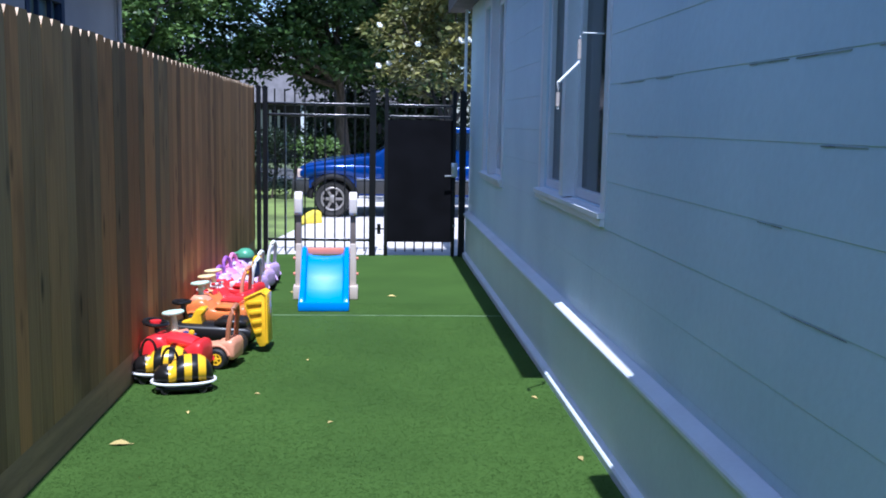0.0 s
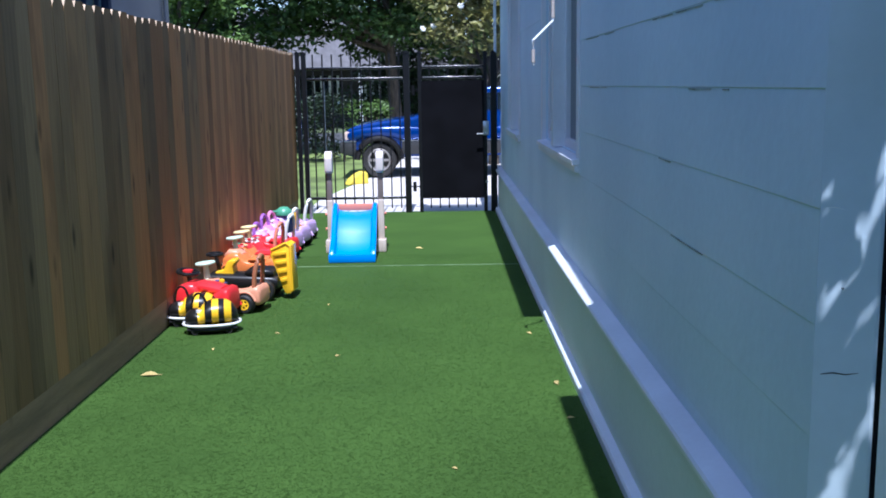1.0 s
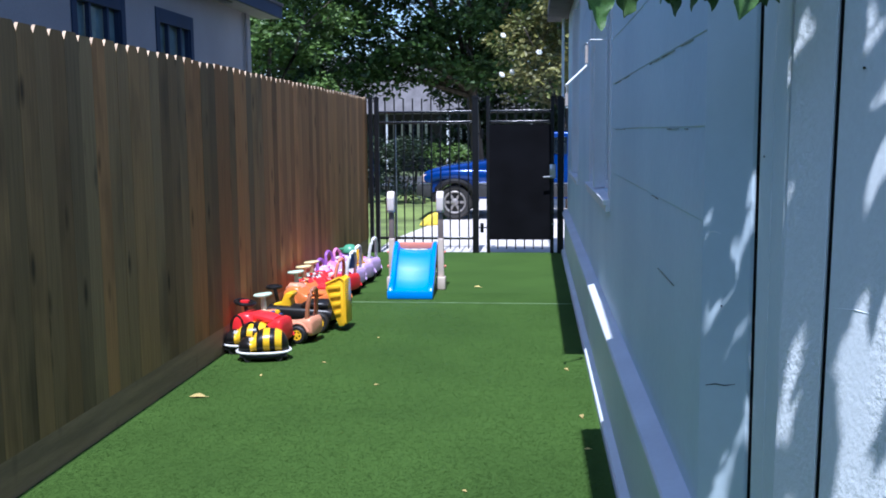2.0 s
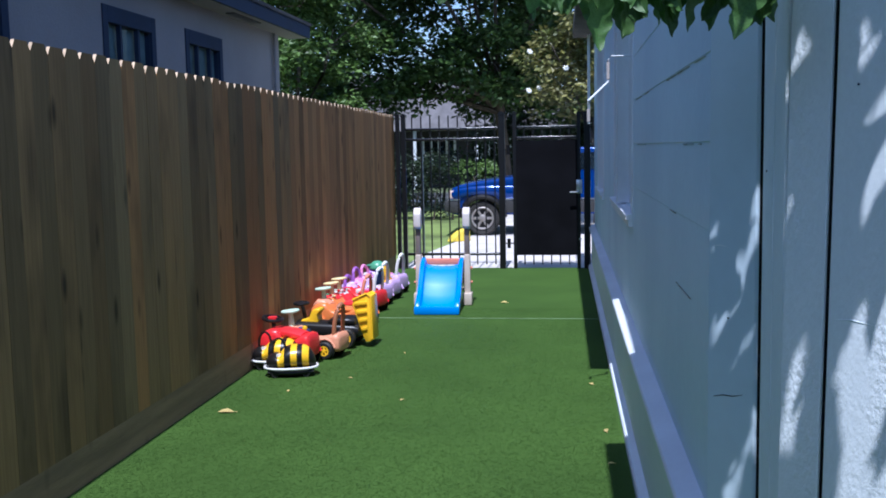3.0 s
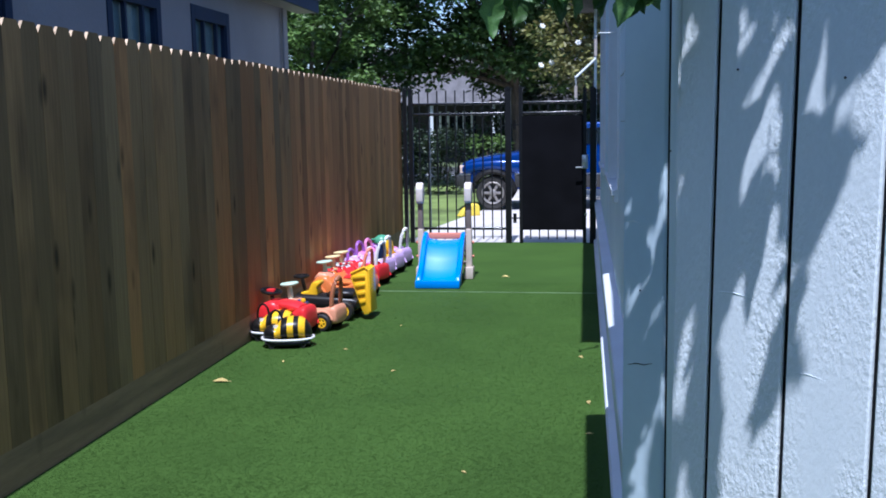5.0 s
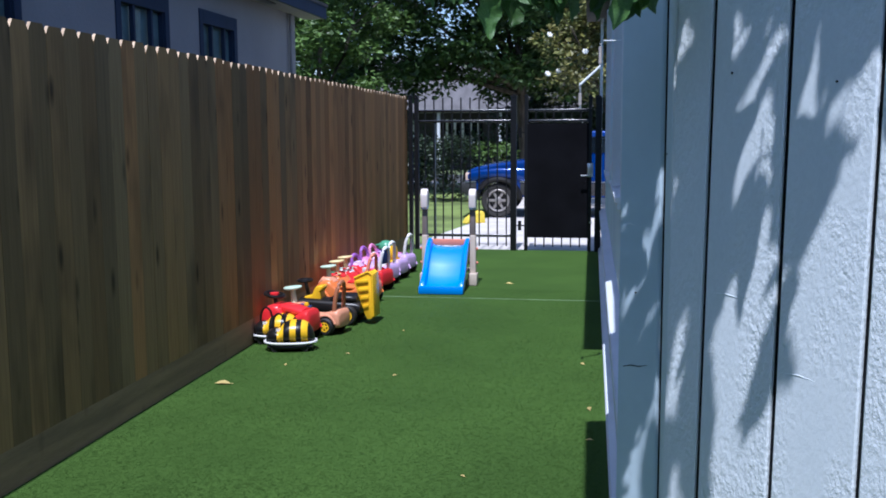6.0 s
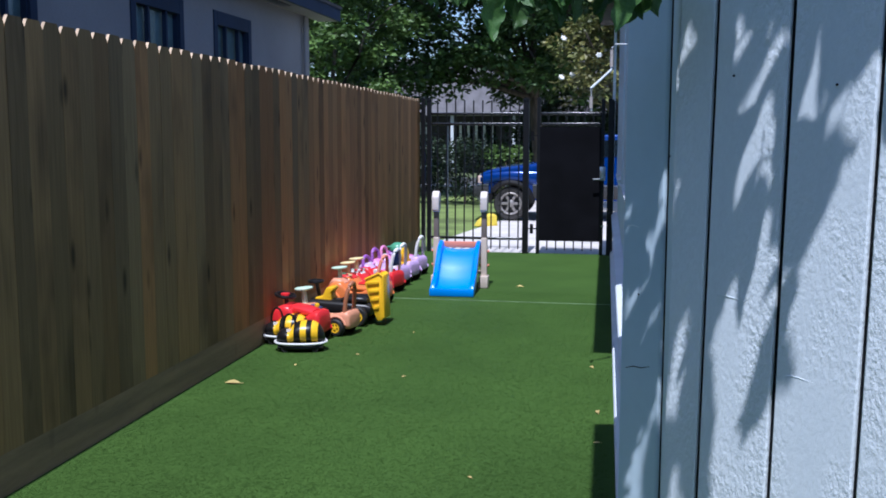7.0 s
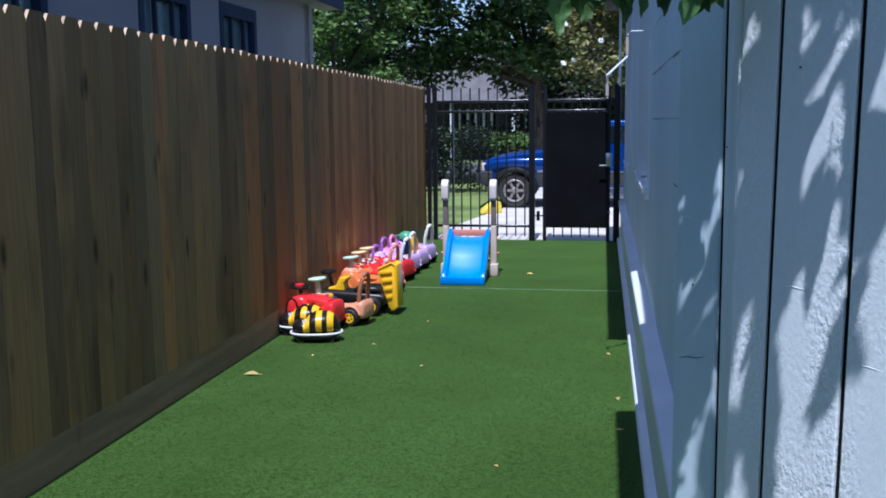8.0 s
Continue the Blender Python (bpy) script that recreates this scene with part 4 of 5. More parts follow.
box(bm, -0.60, 0.85, 0.52, 0.16, 1.72, 0.20, None, 0.04)
part("front_bumper", bm, C_CLAD, car)
bm = BM()
box(bm, 3.68, 0.85, 0.52, 0.16, 1.72, 0.20, None, 0.04)
part("rear_bumper", bm, C_CLAD, car)
bm = BM()
for x0, x1 in ((-0.59, -0.39), (0.39, 2.31)):
    box(bm, (x0 + x1) / 2, -0.024, 0.635, x1 - x0, 0.012, 0.022)
part("side_moulding", bm, M_STEEL, car, "bright side moulding", False)
for name, secs in (("front_fender", [(-0.54, 0.006, 0.68, 0.76), (-0.46, 0.034, 0.64, 0.82), (-0.25, 0.052, 0.69, 0.86), (0.0, 0.058, 0.71, 0.88), (0.25, 0.052, 0.69, 0.88), (0.46, 0.034, 0.64, 0.87), (0.80, 0.006, 0.68, 0.84)]),
                   ("rear_fender", [(2.0, 0.006, 0.68, 0.84), (2.28, 0.034, 0.64, 0.87), (2.45, 0.052, 0.69, 0.88), (2.70, 0.058, 0.71, 0.89), (2.95, 0.052, 0.69, 0.88), (3.3, 0.02, 0.66, 0.86), (3.6, 0.006, 0.68, 0.80)])):
    bm = BM()
    loft(bm, secs, 18, 2.2)
    part(name, bm, C_BODY, car)
for x in (0.86, 1.99):
    bm = BM()
    box(bm, x, -0.001, 0.86, 0.010, 0.008, 0.50)
    part("door_gap", bm, C_CLAD, car, "", False)
bm = BM()
loft(bm, [(0.93, 0.03, 1.11, 1.17), (0.96, 0.075, 1.09, 1.21), (1.05, 0.08, 1.09, 1.21), (1.08, 0.04, 1.10, 1.19)], 14, 3.0)
bmesh.ops.translate(bm, verts=bm.verts[:], vec=(0, -0.06, 0))
part("door_mirror", bm, P_BLACK, car)
bm = BM()
box(bm, -0.683, 0.85, 0.555, 0.012, 1.60, 0.03, None, 0.004)
part("bumper_strip", bm, M_STEEL, car, "bright bumper strip")
for cx in wheels_x:
    bm = BM()
    ring = [(cx + 0.385 * math.cos(a), -0.012, 0.30 + 0.385 * math.sin(a)) for a in [0.05 + (math.pi - 0.1) * k / 16 for k in range(17)]]
    tube(bm, ring, 0.052, 8)
    part("wheel_arch", bm, P_BLACK, car)
for yy, zz in ((-0.004, 0.745), (1.45, 0.745)):
    bm = BM()
    box(bm, -0.53, yy + 0.13, zz - 0.02, 0.11, 0.26, 0.15, None, 0.025)
    part("headlight", bm, C_LAMP, car, "clear headlight")
    bm = BM()
    box(bm, -0.43, yy + 0.12, zz - 0.02, 0.085, 0.26, 0.14, None, 0.02)
    part("corner_lamp", bm, C_AMBER, car, "amber corner lamp")
for cx in wheels_x:
    for cy in (0.10, 1.60):
        m = pose(cx, cy, 0.305, 90) @ Matrix.Diagonal((0.86, 0.86, 1, 1))
        bm = BM()
        lathe(bm, [(0.225, -0.10), (0.32, -0.115), (0.35, -0.09), (0.355, 0.0), (0.35, 0.09), (0.32, 0.115), (0.225, 0.10), (0.225, -0.10)], 32, m)
        w = part("wheel", bm, C_TYRE, car, "dusty tyre")
        bm = BM()
        lathe(bm, [(0.232, 0.02), (0.232, 0.112), (0.222, 0.118), (0.196, 0.110), (0.190, 0.02), (0.232, 0.02)], 32, m)
        for k in range(6):
            box(bm, 0.125, 0, 0.080, 0.15, 0.054, 0.03, m @ pose(0, 0, 0, 0, 0, 60 * k), 0.008)
        lathe(bm, [(0.0, 0.06), (0.078, 0.06), (0.074, 0.100), (0.045, 0.112), (0, 0.112)], 16, m)
        part("rim", bm, C_RIM, w, "silver six spoke rim")
        # dark disc puts the hollow's shade behind the spokes
        bm = BM()
        lathe(bm, [(0, 0.0), (0.225, 0.0), (0.225, 0.03), (0, 0.03)], 24, m)
        part("hollow_disc", bm, C_CLAD, w, "dark disc for the shaded hollow behind the spokes")

# yellow painted kerb end by the driveway
bm = BM()
prism(bm, [(-0.18, 0.0), (-0.12, 0.09), (0.0, 0.17), (0.12, 0.21), (0.17, 0.18), (0.19, 0.0)], -0.09, 0.09, "y", 0.02)
kb = tagged(part("kerb_block", bm, P_CURB, None), "yellow painted concrete kerb block beside the driveway", "kerb")
kb.matrix_basis = pose(0.36, 15.35, OUT_Z + 0.045, 0, 0, 35)

# ---- neighbour's house over the fence ----
NX = -1.55
nb = thing("neighbour_house", "grey stucco neighbouring house with dark blue trim and barred windows", "house")
NW = [(4.55, 5.58), (6.95, 7.98), (8.69, 9.72)]
bm = BM()
cuts = [-6.0] + [v for w in NW for v in w] + [11.85]
for i, (a, b) in enumerate(zip(cuts, cuts[1:])):
    for lo, hi in ([(0, 1.35), (2.77, 3.06)] if i % 2 else [(0, 3.06)]):
        bm = BM()
        box(bm, NX - 0.10, (a + b) / 2, (lo + hi) / 2, 0.20, b - a, hi - lo)
        part("wall", bm, M_STUCCO, nb, "", False)
bm = BM()
box(bm, NX - 3.5, 11.75, 1.5, 6.6, 0.20, 3.06)
part("wall", bm, M_STUCCO, nb, "", False)
bm = BM()
box(bm, NX + 0.14, 3.1, 3.055, 0.30, 18.4, 0.03)
part("soffit", bm, M_STUCCO, nb, "", False)
bm = BM()
box(bm, NX + 0.14, 10.1, 3.036, 0.10, 0.9, 0.012)
part("soffit_vent", bm, P_BLACK, nb, "dark soffit vent", False)
bm = BM()
box(bm, NX + 0.29, 3.1, 3.12, 0.035, 18.4, 0.17, None, 0.004)
part("fascia", bm, M_BLUE, nb, "dark blue fascia board", False)
bm = BM()
prism(bm, [(NX + 0.33, 3.19), (NX + 0.33, 3.23), (NX - 4.0, 4.9), (NX - 8.0, 3.2), (NX - 4.0, 4.8)], -6.1, 12.3, "y")
part("roof", bm, M_ROOF, nb, "", False)
bm = BM()
tube(bm, [(NX + 0.035, 11.55, 0.0), (NX + 0.035, 11.55, 3.03)], 0.02, 8)
part("downpipe", bm, M_STUCCO, nb)
for a, b in NW:
    w = tagged(new("window"), "dark blue framed window with vertical bars and dim glass")
    w.parent = nb
    bm = BM()
    for cy in (a + 0.045, b - 0.045):
        box(bm, NX - 0.032, cy, 2.06, 0.09, 0.09, 1.42, None, 0.005)
    box(bm, NX - 0.032, (a + b) / 2, 2.70, 0.09, b - a - 0.18, 0.14, None, 0.005)
    box(bm, NX - 0.032, (a + b) / 2, 1.39, 0.09, b - a - 0.18, 0.08, None, 0.005)
    box(bm, NX - 0.09, b - 0.055, 2.06, 0.16, 0.10, 1.26)
    part("window_frame", bm, M_BLUE, w, "", False)
    for k in (1, 2):
        bm = BM()
        box(bm, NX - 0.02, a + (b - a) * k / 3, 2.05, 0.04, 0.035, 1.3)
        part("bar", bm, M_BLUE, w, "", False)
    bm = BM()
    box(bm, NX - 0.06, (a + b) / 2, 2.05, 0.01, b - a - 0.1, 1.3)
    part("pane", bm, material("dim_glass", (0.16, 0.24, 0.25), 0.15, vary=0.2, scale=2, fine=8, bump=0), w, "", False)


# ---- trees and hedge beyond the gate ----
def leaves_mesh(name, clumps, per, size, mat, seed, flat=0.45, droop=0.3):
    """Many small folded leaves gathered in clumps (centre, radius)."""
    r = np.random.default_rng(seed)
    vs, fs = [], []
    for c, rad in clumps:
        n = int(per * rad ** 1.6)
        d = r.normal(size=(n, 3))
        d /= np.linalg.norm(d, axis=1)[:, None]
        p = np.array(c) + d * (rad * r.uniform(0.45, 1.05, (n, 1))) * np.array((1, 1, 0.72))
        u = r.normal(size=(n, 3)) + d * 0.9
        u[:, 2] = u[:, 2] * flat - droop
        u /= np.linalg.norm(u, axis=1)[:, None]
        w = np.cross(u, r.normal(size=(n, 3)) * 0.6 + np.array((0, 0, 1.0)))
        w /= np.linalg.norm(w, axis=1)[:, None] + 1e-6
        nn = np.cross(w, u)
        s = size * r.uniform(0.6, 1.3, (n, 1))
        vs.append(np.stack([p, p + u * s * 0.5 + w * s * 0.28 + nn * s * 0.06, p + u * s, p + u * s * 0.5 - w * s * 0.28 + nn * s * 0.06], 1).reshape(-1, 3))
    v = np.concatenate(vs)
    k = len(v) // 4
    idx = np.arange(k)[:, None] * 4
    f = np.concatenate([idx + np.array([0, 1, 2]), idx + np.array([0, 2, 3])])
    me = bpy.data.meshes.new(name)
    me.from_pydata(v.tolist(), [], f.tolist())
    me.materials.append(mat)
    return me


def tree(x, y, trunk_h, crown, label, mat, per, size, seed, lean=(0, 0), thick=0.2, base=OUT_Z):
    """crown: lists of (x, y, z, radius) lobes relative to the trunk's foot."""
    r = random.Random(seed)
    t = thing("tree", label, "tree", pose(x, y, base - 0.04))
    bm = BM()
    top = Vector((lean[0], lean[1], trunk_h))
    tube(bm, [(0, 0, -0.05), (lean[0] * 0.2, lean[1] * 0.2, trunk_h * 0.3), tuple(top * 0.7 + Vector((0, 0, 0))), tuple(top)], [thick * 1.25, thick, thick * 0.85, thick * 0.7], 12)
    for cx, cy, cz, rad in crown:
        e = Vector((cx, cy, cz))
        s = top * r.uniform(0.75, 1.0)
        mid = s.lerp(e, 0.5) + Vector((r.uniform(-0.3, 0.3), r.uniform(-0.3, 0.3), r.uniform(0.0, 0.35)))
        tube(bm, [tuple(s), tuple(mid), tuple(e)], [thick * 0.5, thick * 0.28, thick * 0.10], 7)
        for _ in range(4):
            q = e + Vector((r.uniform(-1, 1), r.uniform(-1, 1), r.uniform(-0.6, 0.6))) * rad * 0.8
            tube(bm, [tuple(mid.lerp(e, 0.6)), tuple(mid.lerp(q, 0.7) + Vector((0, 0, 0.1))), tuple(q)], [thick * 0.13, thick * 0.08, thick * 0.03], 5)
    part("trunk", bm, M_BARK, t, "grey brown bark")
    clumps = []
    for cx, cy, cz, rad in crown:
        n = int(7 + 9 * rad)
        for _ in range(n):
            d = Vector((r.gauss(0, 1), r.gauss(0, 1), r.gauss(0, 0.8))).normalized()
            q = Vector((cx, cy, cz)) + Vector((d.x, d.y, d.z * 0.75)) * rad * r.uniform(0.45, 1.0)
            clumps.append((tuple(q), rad * r.uniform(0.22, 0.46)))
    ob = new("crown", leaves_mesh("crown", clumps, per, size, mat, seed))
    ob.parent = t
    return t, clumps


tree(0.6, 24.0, 3.0, [(-0.3, -0.8, 3.9, 1.5), (-2.0, -0.6, 4.2, 1.5), (-3.6, 0.0, 4.0, 1.5), (1.3, -0.4, 4.2, 1.3), (-1.0, 0.4, 5.6, 1.8), (-3.0, 0.4, 5.8, 1.8), (1.2, 0.6, 5.9, 1.7), (-1.4, -1.3, 3.25, 1.0), (0.4, -1.0, 2.9, 0.9), (-2.9, -1.0, 3.25, 1.1), (1.6, -0.8, 2.8, 0.9), (-0.6, 0.8, 3.1, 1.2), (-4.4, -0.6, 2.7, 1.0),
                      # unseen upper lobes, added to keep the lower crown in shade
                      (-2.5, -2.2, 6.7, 1.8), (0.2, -2.4, 6.8, 1.8), (-4.8, -1.9, 6.4, 1.7), (2.0, -1.6, 6.8, 1.5), (-1.2, -1.0, 7.6, 1.8)],
     "large spreading shade tree with dark green leaves and forked limbs", M_LEAF_DK, 400, 0.17, 3, (-0.2, 0), 0.16)
tree(-3.9, 20.6, 2.2, [(0.0, 0.0, 3.4, 1.3), (-1.0, 0.4, 4.2, 1.4), (0.9, 0.2, 4.3, 1.2), (0.2, 0.2, 5.5, 1.4), (-0.6, -0.6, 2.5, 0.9), (0.8, -0.4, 2.4, 0.8), (-2.0, 0.2, 3.3, 1.2)],
     "bushy tree with fresh green leaves behind the fence", M_LEAF_LT, 430, 0.15, 4, (0, 0), 0.14)
mg, clumps = tree(2.75, 18.9, 1.7, [(-0.2, -0.2, 2.9, 0.95), (-0.9, 0.0, 3.6, 0.85), (0.6, 0.0, 3.5, 0.95), (0.0, 0.0, 4.5, 1.1), (-0.9, 0.1, 2.55, 0.6), (0.7, 0.2, 2.6, 0.7), (0.1, 0.2, 5.4, 0.9)],
                  "olive leaved flowering tree with white blossoms", M_LEAF_YL, 520, 0.14, 6, (0, 0), 0.09)
fr = random.Random(12)
for k in range(16):
    c, rad = clumps[fr.randrange(len(clumps))]
    bm = BM()
    m = pose(c[0] + fr.uniform(-0.1, 0.1), c[1] - rad * 1.0 - 0.05, c[2] + fr.uniform(-0.1, 0.1), 55, 0, fr.uniform(0, 90))
    for q in range(6):
        lathe(bm, [(0, 0), (0.022, 0.012), (0.028, 0.04), (0.015, 0.075), (0, 0.085)], 6, m @ pose(0, 0, 0, 0, 0, 60 * q) @ pose(0, 0, 0, 0, 48, 0))
    part("blossom", bm, M_FLOWER, mg, "white blossom")
tree(-8.5, 30.0, 3.0, [(0, 0, 4.5, 2.4), (2.5, 0.5, 5.0, 2.2), (-2.5, 0, 5.0, 2.4), (0.5, 0, 7.5, 2.4), (3.4, 0, 7.4, 2.2)], "tall dark tree across the street", M_LEAF_DK, 240, 0.24, 8, (0, 0), 0.25)
tree(5.5, 31.0, 3.0, [(0, 0, 4.5, 2.4), (-2.5, 0.5, 4.8, 2.2), (-5.0, 0.5, 5.4, 2.2), (2.5, 0, 5.0, 2.4), (0.5, 0, 7.5, 2.4), (-3.4, 0, 7.8, 2.4)], "tall dark tree across the street", M_LEAF_DK, 240, 0.24, 9, (0, 0), 0.25)
# hedge and shrubs on the far side of the lawn
hedge = thing("hedge", "dark clipped hedge along the far side of the lawn", "hedge", pose(0, 0, OUT_Z))
hc = []
hr = random.Random(4)
for k in range(150):
    hc.append(((hr.uniform(-5.5, -0.45), hr.uniform(20.0, 20.9), hr.uniform(0.18, 1.38)), hr.uniform(0.2, 0.3)))
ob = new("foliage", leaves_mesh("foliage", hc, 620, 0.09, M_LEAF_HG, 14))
ob.parent = hedge
bm = BM()
for k in range(14):
    x = -5.3 + 0.41 * k
    tube(bm, [(x, 20.45, -0.02), (x + 0.05, 20.4, 0.4), (x + 0.1, 20.4, 0.7)], [0.03, 0.02, 0.01], 6)
part("stems", bm, M_BARK, hedge)
shrub = thing("shrub", "light green garden shrub by the street", "shrub", pose(0.1, 23.0 - 2.0, OUT_Z))
sc = [((hr.uniform(-0.45, 0.35), hr.uniform(-0.3, 0.3), hr.uniform(0.3, 1.2)), hr.uniform(0.2, 0.3)) for _ in range(16)]
ob = new("foliage", leaves_mesh("foliage", sc, 620, 0.09, M_LEAF_LT, 15))
ob.parent = shrub
bm = BM()
for k in range(5):
    tube(bm, [(0.1 + 0.05 * k, 0, -0.02), (0.2 * k - 0.2, 0, 0.7), (0.25 * k - 0.3, 0, 0.95)], [0.03, 0.02, 0.01], 6)
part("stems", bm, M_BARK, shrub)
wood = thing("thicket", "dark leafy thicket below the street trees", "bushes", pose(0, 0, -0.12))
wc = [((hr.uniform(-6.5, -0.5) if k % 3 else hr.uniform(0.1, 5.0), hr.uniform(25.2, 26.4), hr.uniform(0.3, 2.9)), hr.uniform(0.35, 0.7)) for k in range(200)]
# the thicket stays low and sparse where the house across the street shows through
wc = [(c, rad) for k, (c, rad) in enumerate(wc) if not (-3.0 < c[0] < 0.3) or (c[2] + rad < 0.9) or (c[2] < 1.6 and k % 2 == 0)]
wc += [((hr.uniform(-0.45, 3.2), hr.uniform(25.2, 26.4), hr.uniform(0.3, 3.3)), hr.uniform(0.35, 0.6)) for _ in range(110)]
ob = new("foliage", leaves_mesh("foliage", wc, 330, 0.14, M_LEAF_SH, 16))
ob.parent = wood
bm = BM()
for k in range(22):
    x = -6.3 + 0.5 * k
    tube(bm, [(x, 25.8, 0.0), (x + 0.1, 25.8, 0.9), (x + 0.05, 25.7, 1.5 if k % 2 else 0.8)], [0.05, 0.035, 0.015], 6)
part("stems", bm, M_BARK, wood)
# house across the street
# wall colour carries the deep shade under the porch
M_SHADE = material("shaded_siding", (0.050, 0.048, 0.052), 0.85, vary=0.15, scale=2, fine=25, bump=0.2)
fh = thing("far_house", "shade-darkened house with a grey roof and white porch across the street", "house", pose(-3.5, 40, -0.12))
FW = [(-3.6, -1.8), (-1.0, 1.0), (1.8, 3.6)]
bm = BM()
cuts = [-5.0] + [v for w in FW for v in w] + [6.0]
for i, (a, b) in enumerate(zip(cuts, cuts[1:])):
    for lo, hi in ([(0, 0.9), (2.1, 2.4)] if i % 2 else [(0, 2.4)]):
        bm = BM()
        box(bm, (a + b) / 2, 0.1, (lo + hi) / 2, b - a, 0.2, hi - lo)
        part("wall", bm, M_SHADE, fh, "", False)
bm = BM()
prism(bm, [(-5.5, 2.36), (6.5, 2.36), (4.8, 4.6), (-3.8, 4.6)], -1.7, 5.5, "y")
part("roof", bm, material("grey_roof", (0.33, 0.31, 0.33), 0.9, vary=0.12, scale=3, fine=20, bump=0.2), fh, "", False)
for a, b in FW:
    bm = BM()
    box(bm, (a + b) / 2, 0.14, 1.5, b - a, 0.02, 1.2)
    wdw = part("window", bm, M_GLASS, fh, "", False)
    for k in range(6):
        bm = BM()
        box(bm, a + (b - a) * (k + 0.5) / 6, 0.02, 1.5, 0.10, 0.03, 1.2)
        part("shutter_slat", bm, M_TRIMW, wdw, "", False)
for x in (-4.4, -0.6, 1.9, 5.2):
    bm = BM()
    box(bm, x, -1.5, 1.18, 0.12, 0.12, 2.36)
    part("porch_post", bm, M_TRIMW, fh, "", False)

# ---- fig vine overhead by the board wall ----
vine = thing("fig_vine", "lobed green fig leaves hanging from thin stems beside the board wall", "vine", pose(2.75, 0.80, 2.25))
vr = random.Random(21)


def fig_leaf(v):
    """A lobed leaf, its base at the origin and its tip at y = 1: raised midrib, sunken side veins, wavy blade and a stalk."""
    bm = BM()
    r = random.Random(100 + v)
    deep, wide = r.uniform(0.10, 0.22), r.uniform(0.82, 1.0)

    def half(u):
        body = wide * 0.40 * math.sin(math.pi * min(1.0, u ** 0.72)) ** 0.75 * (1 - 0.28 * u)
        lobes = 1 - deep * (1 + math.cos(2 * math.pi * (u * 2.6 + 0.1 * v))) * (1 - 0.5 * u)
        return max(0.0, body * lobes * (1 + 0.035 * math.cos(u * 75 + v)))

    n, m = 22, 3
    grid = []
    for i in range(n + 1):
        u = i / n
        w = half(u)
        line = []
        for j in range(-m, m + 1):
            q = j / m
            back = 0.10 * q * q * (1 - u)
            z = 0.10 * math.sin(u * 2.2) - 0.22 * u * u - 0.30 * w * abs(q) ** 1.4 + 0.020 * math.sin(u * 21 + 3 * abs(q) + v) * abs(q) + 0.012 * (q == 0)
            line.append(bm.verts.new((w * q, u - back, z)))
        grid.append(line)
    for a, c in zip(grid, grid[1:]):
        for k in range(2 * m):
            bm.faces.new((a[k], a[k + 1], c[k + 1], c[k]))
    bmesh.ops.remove_doubles(bm, verts=bm.verts[:], dist=1e-5)
    bmesh.ops.recalc_face_normals(bm, faces=bm.faces[:])
    tube(bm, [(0, 0.02, 0.0), (0.02, -0.2, 0.03), (0.04, -0.42, 0.10)], 0.014, 5)
    me = mesh_of(bm, "leaf")
    me.materials.append(M_LEAF_FIG)
    return me


FIG = [fig_leaf(v) for v in range(6)]


def hang(x, y, z, s, yaw, pitch, roll=0.0):
    """A leaf whose tip points down by pitch degrees."""
    ob = new("leaf", FIG[vr.randrange(6)])
    ob.parent = vine
    ob.matrix_basis = pose(-2.75, -0.80, -2.25) @ pose(x, y, z, 0, 0, yaw) @ pose(0, 0, 0, -pitch, roll, 0) @ Matrix.Diagonal((s, s, s, 1))
    return ob


# the fringe that hangs into view
for x, y, z, s in ((2.32, 0.7, 1.756, 0.088), (2.341, 0.72, 1.776, 0.094), (2.207, 0.74, 1.79, 0.063), (2.271, 0.7, 1.783, 0.053), (2.384, 0.74, 1.778, 0.09),
             (2.427, 0.7, 1.786, 0.092), (2.462, 0.72, 1.788, 0.087), (2.505, 0.74, 1.79, 0.098), (2.536, 0.7, 1.776, 0.092), (2.567, 0.72, 1.771, 0.089),
             (2.402, 0.76, 1.797, 0.09), (2.364, 0.68, 1.785, 0.052), (2.096, 0.74, 1.8, 0.05), (2.486, 0.76, 1.804, 0.096), (2.524, 0.72, 1.792, 0.1),
             (2.298, 0.76, 1.807, 0.069), (2.444, 0.7, 1.798, 0.086), (2.24, 0.73, 1.808, 0.063), (2.555, 0.76, 1.801, 0.091), (2.151, 0.72, 1.808, 0.053)):
    hang(x, y, z, s * vr.uniform(0.85, 1.0), vr.uniform(120, 240) + 180, vr.uniform(58, 84), vr.uniform(-50, 50))
    hang(x + vr.uniform(-0.02, 0.02), y + 0.03, z + 0.018, s * vr.uniform(0.6, 0.8), vr.uniform(0, 360), vr.uniform(30, 80), vr.uniform(-50, 50))
for k in range(16):
    hang(vr.uniform(2.20, 2.42), vr.uniform(0.66, 0.80), vr.uniform(1.775, 1.80), vr.uniform(0.05, 0.075), vr.uniform(0, 360), vr.uniform(45, 85), vr.uniform(-50, 50))
for k in range(34):
    hang(vr.uniform(2.36, 2.56), vr.uniform(0.66, 0.95), vr.uniform(1.80, 1.95), vr.uniform(0.055, 0.085), vr.uniform(0, 360), vr.uniform(10, 65), vr.uniform(-30, 30))
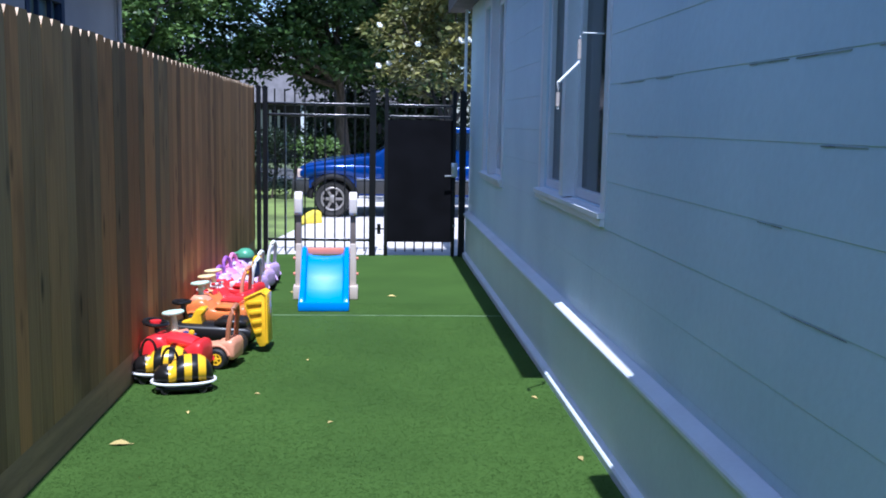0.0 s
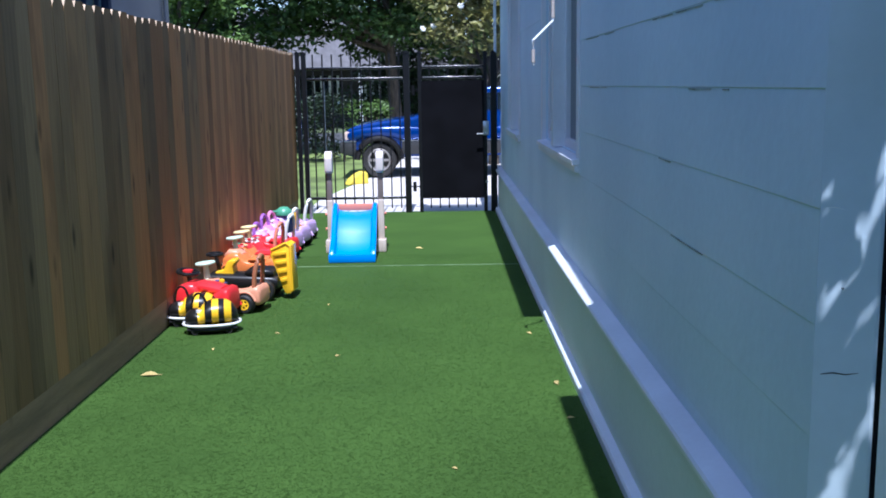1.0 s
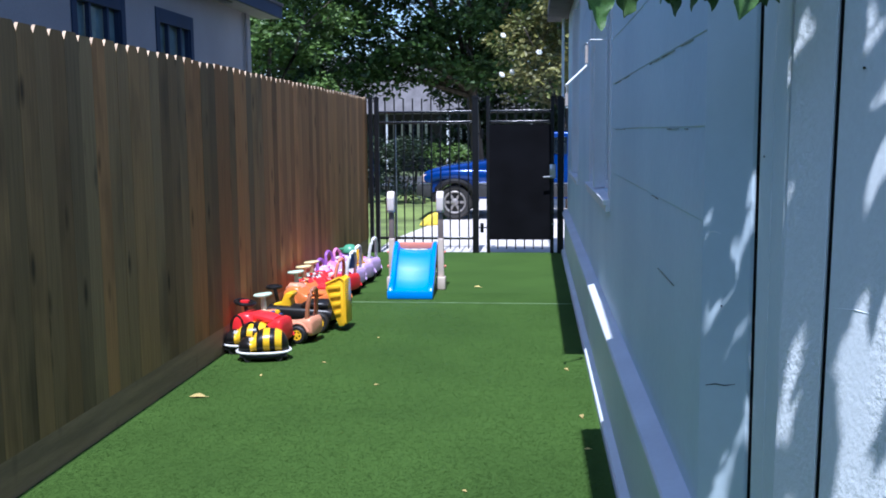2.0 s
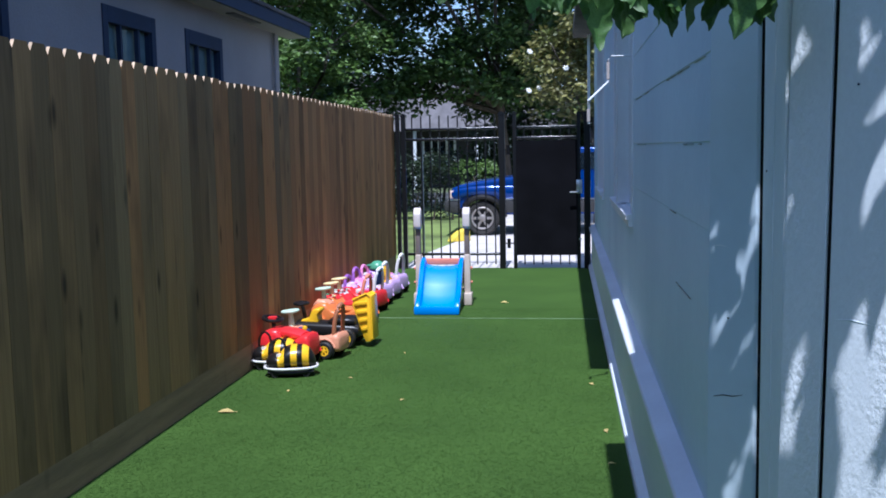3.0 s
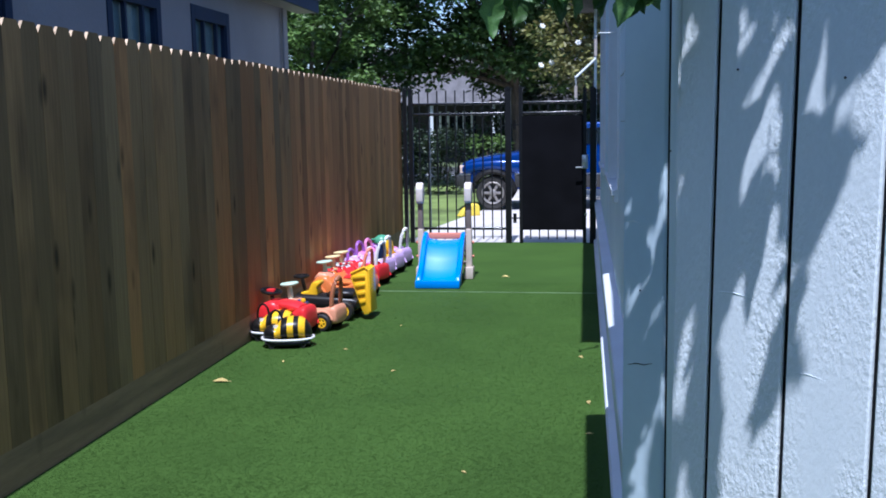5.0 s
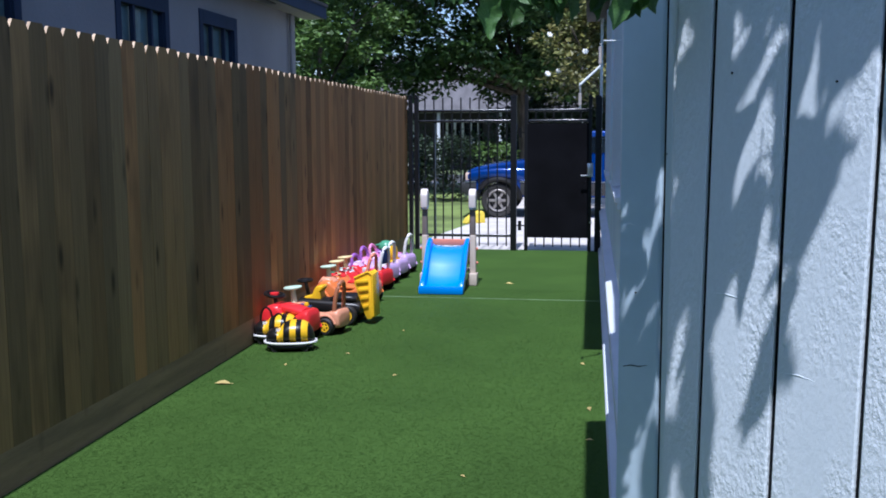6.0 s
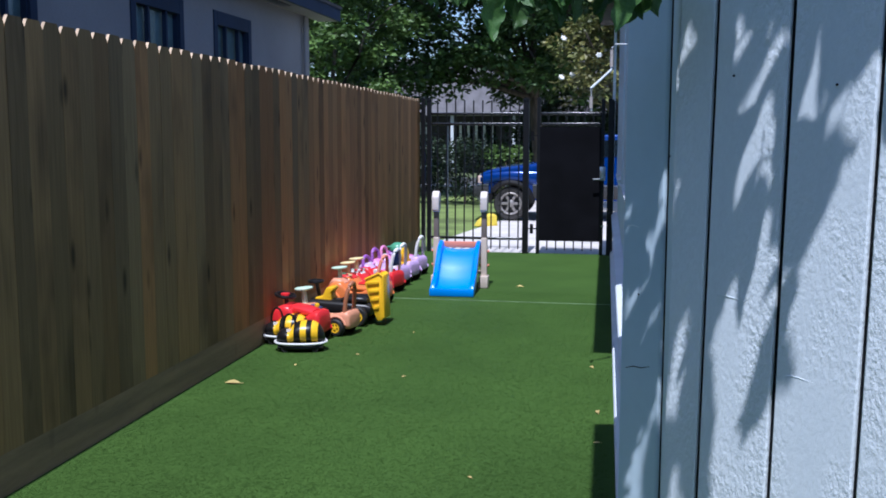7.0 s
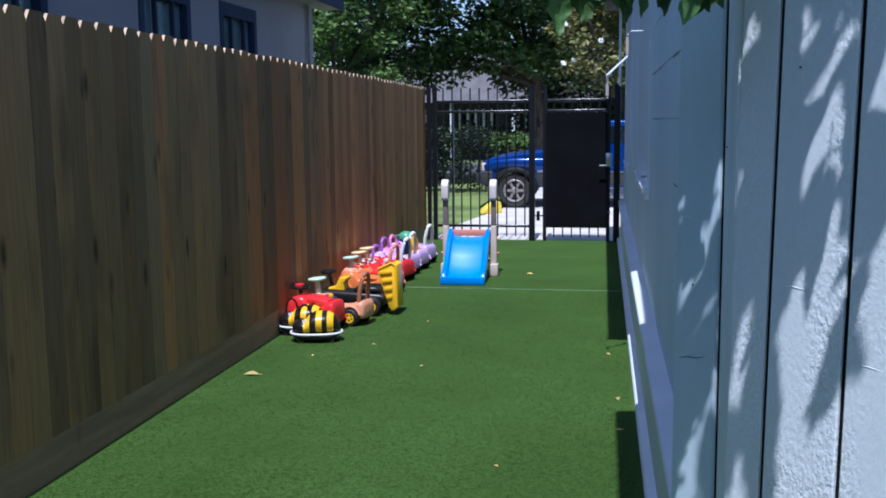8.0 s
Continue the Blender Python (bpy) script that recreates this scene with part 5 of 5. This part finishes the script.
# the canopy above that shades the boards: dense by the post, thinning along the wall, with one shoot hanging lower
count = 0
while count < 215:
    along, low, up = vr.uniform(-0.16, 0.62), vr.uniform(0.45, 2.0), vr.uniform(0.0, 0.75)
    shoot = count % 11 == 0
    if shoot:
        low = vr.uniform(1.08, 1.5)
        along = 0.19 + 0.2 * (low - 1.05) + vr.uniform(-0.012, 0.012)
    elif low < (1.46 + 0.5 * (along - 0.2) if along > 0.2 else 1.14 + 3.2 * (along - 0.1) if along > 0.1 else 0.55 + 5.9 * max(0.0, along)):
        continue
    elif along < 0.0 and low < 1.45 and vr.random() < 0.7:
        continue
    top = max(low + 0.42, 2.02 + up)
    rise = top - low
    size = vr.uniform(0.045, 0.065) if shoot else vr.uniform(0.055, 0.10)
    hang(2.617 + 0.695 * along - 0.0088 * rise, 0.855 - 0.72 * along - 0.44 * rise, top, size, vr.uniform(0, 360), vr.uniform(10, 60), vr.uniform(-35, 35))
    count += 1
for k, (p, q) in enumerate((((0.05, 0.0, 0.05), (-0.6, -0.05, -0.32)), ((0.05, 0.0, 0.05), (-0.3, -0.5, 0.2)), ((0.05, 0.0, 0.05), (0.35, -0.9, 0.3)), ((0.1, 0.0, 0.05), (-0.15, -0.06, -0.36)), ((0.0, -0.1, 0.1), (-0.35, -1.2, 0.35)))):
    bm = BM()
    a, b = Vector(p), Vector(q)
    tube(bm, [tuple(a), tuple(a.lerp(b, 0.35) + Vector((0, 0, 0.06))), tuple(a.lerp(b, 0.7) + Vector((0, 0, 0.04))), tuple(b)], [0.010, 0.008, 0.006, 0.003], 6)
    part("stem", bm, M_STEM, vine)
bm = BM()
tube(bm, [(2.0, 0.72, 1.87), (2.18, 0.72, 1.781), (2.26, 0.72, 1.770), (2.40, 0.72, 1.764), (2.52, 0.73, 1.763), (2.612, 0.85, 1.80)], 0.0011, 6)
tagged(part("garden_string", bm, M_STRING, None), "thin yellow garden string stretched to the wall", "string")

# ---- window crank on the house wall ----
ck = thing("awning_crank", "white steel awning crank with brown grips hanging by the window", "crank")
bm = BM()
tube(bm, [(2.60, 5.00, 2.045), (2.49, 4.985, 2.045), (2.472, 4.98, 2.025), (2.472, 4.98, 1.898), (2.36, 4.927, 1.793), (2.36, 4.927, 1.661)], [0.004, 0.004, 0.005, 0.008, 0.008, 0.008], 8)
part("rod", bm, M_TRIMW, ck, "white bent rod")
for x, y, z0, z1 in ((2.472, 4.98, 1.915, 2.012), (2.36, 4.927, 1.675, 1.745)):
    bm = BM()
    tube(bm, [(x, y, z0), (x, y, z1)], 0.010, 10)
    part("grip", bm, material("grip", (0.50, 0.44, 0.40), 0.6, vary=0.1, scale=20, fine=90, bump=0.1), ck, "brown grip")

# ---- litter on the turf ----
for k, (x, y, s, yaw) in enumerate(((0.221, 4.68, 0.085, 95), (0.445, 5.21, 0.035, 20), (0.77, 5.58, 0.03, 70), (1.22, 5.03, 0.03, 140), (1.58, 8.82, 0.06, 80), (2.38, 5.5, 0.04, 30), (2.44, 4.45, 0.05, 10),
                                    (1.9, 3.3, 0.025, 50), (1.0, 6.4, 0.03, 10), (2.45, 3.9, 0.03, 100), (0.66, 9.0, 0.05, 33))):
    bm = BM()
    pts = [(0, -1, 0.02), (0.16, -0.6, 0.10), (0.26, -0.1, 0.16), (0.2, 0.45, 0.12), (0.0, 1.0, 0.03)]
    lft = [bm.verts.new((-x1 * 0.9, y1, z1 * 0.6)) for x1, y1, z1 in pts[1:4]]
    rgt = [bm.verts.new((x1, y1, z1 * 1.4)) for x1, y1, z1 in pts[1:4]]
    ctr = [bm.verts.new((0, y1, 0.03 + 0.05 * (1 - abs(y1)))) for x1, y1, z1 in pts]
    for side in (lft, rgt):
        bm.faces.new((ctr[0], side[0], ctr[1]))
        for q in range(2):
            bm.faces.new((ctr[q + 1], side[q], side[q + 1], ctr[q + 2]))
        bm.faces.new((ctr[3], side[2], ctr[4]))
    bmesh.ops.recalc_face_normals(bm, faces=bm.faces[:])
    tube(bm, [(0, -1, 0.03), (0.05, -1.3, 0.02)], 0.03, 5)
    ob = tagged(part("fallen_leaf", bm, M_DRY, None), "small dry yellow leaf lying on the turf", "leaf", "fallen leaves")
    ob.matrix_basis = pose(x, y, 0.004, 0, 0, yaw) @ Matrix.Diagonal((s, s * 0.6, s, 1))

# ---- pile of the turf where the camera passes nearest ----
rp = np.random.default_rng(7)
NB = 110000
py = 2.5 + 6.0 * rp.random(NB) ** 1.5
px = 0.03 + 2.48 * rp.random(NB)
patch = 0.6 + 0.4 * np.sin(px * 5.1 + 1.3 * np.sin(py * 2.3)) * np.sin(py * 3.7 + px)
hgt = (0.002 + 0.0026 * rp.random(NB)) * (0.75 + 0.4 * patch)
th = rp.random(NB) * 2 * math.pi
lx, ly = rp.normal(0, 0.012, NB), rp.normal(0, 0.012, NB)
wx, wy = 0.0022 * np.cos(th), 0.0022 * np.sin(th)
tri = np.stack([np.stack([px - wx, py - wy, np.zeros(NB)], 1), np.stack([px + wx, py + wy, np.zeros(NB)], 1), np.stack([px + lx, py + ly, hgt], 1)], 1).reshape(-1, 3)
me = bpy.data.meshes.new("turf_pile")
me.from_pydata(tri.tolist(), [], np.arange(NB * 3).reshape(-1, 3).tolist())
me.materials.append(M_BLADE)
pile = tagged(new("turf_pile", me), "short green plastic turf blades", kind="stuff")
pile.parent = turf
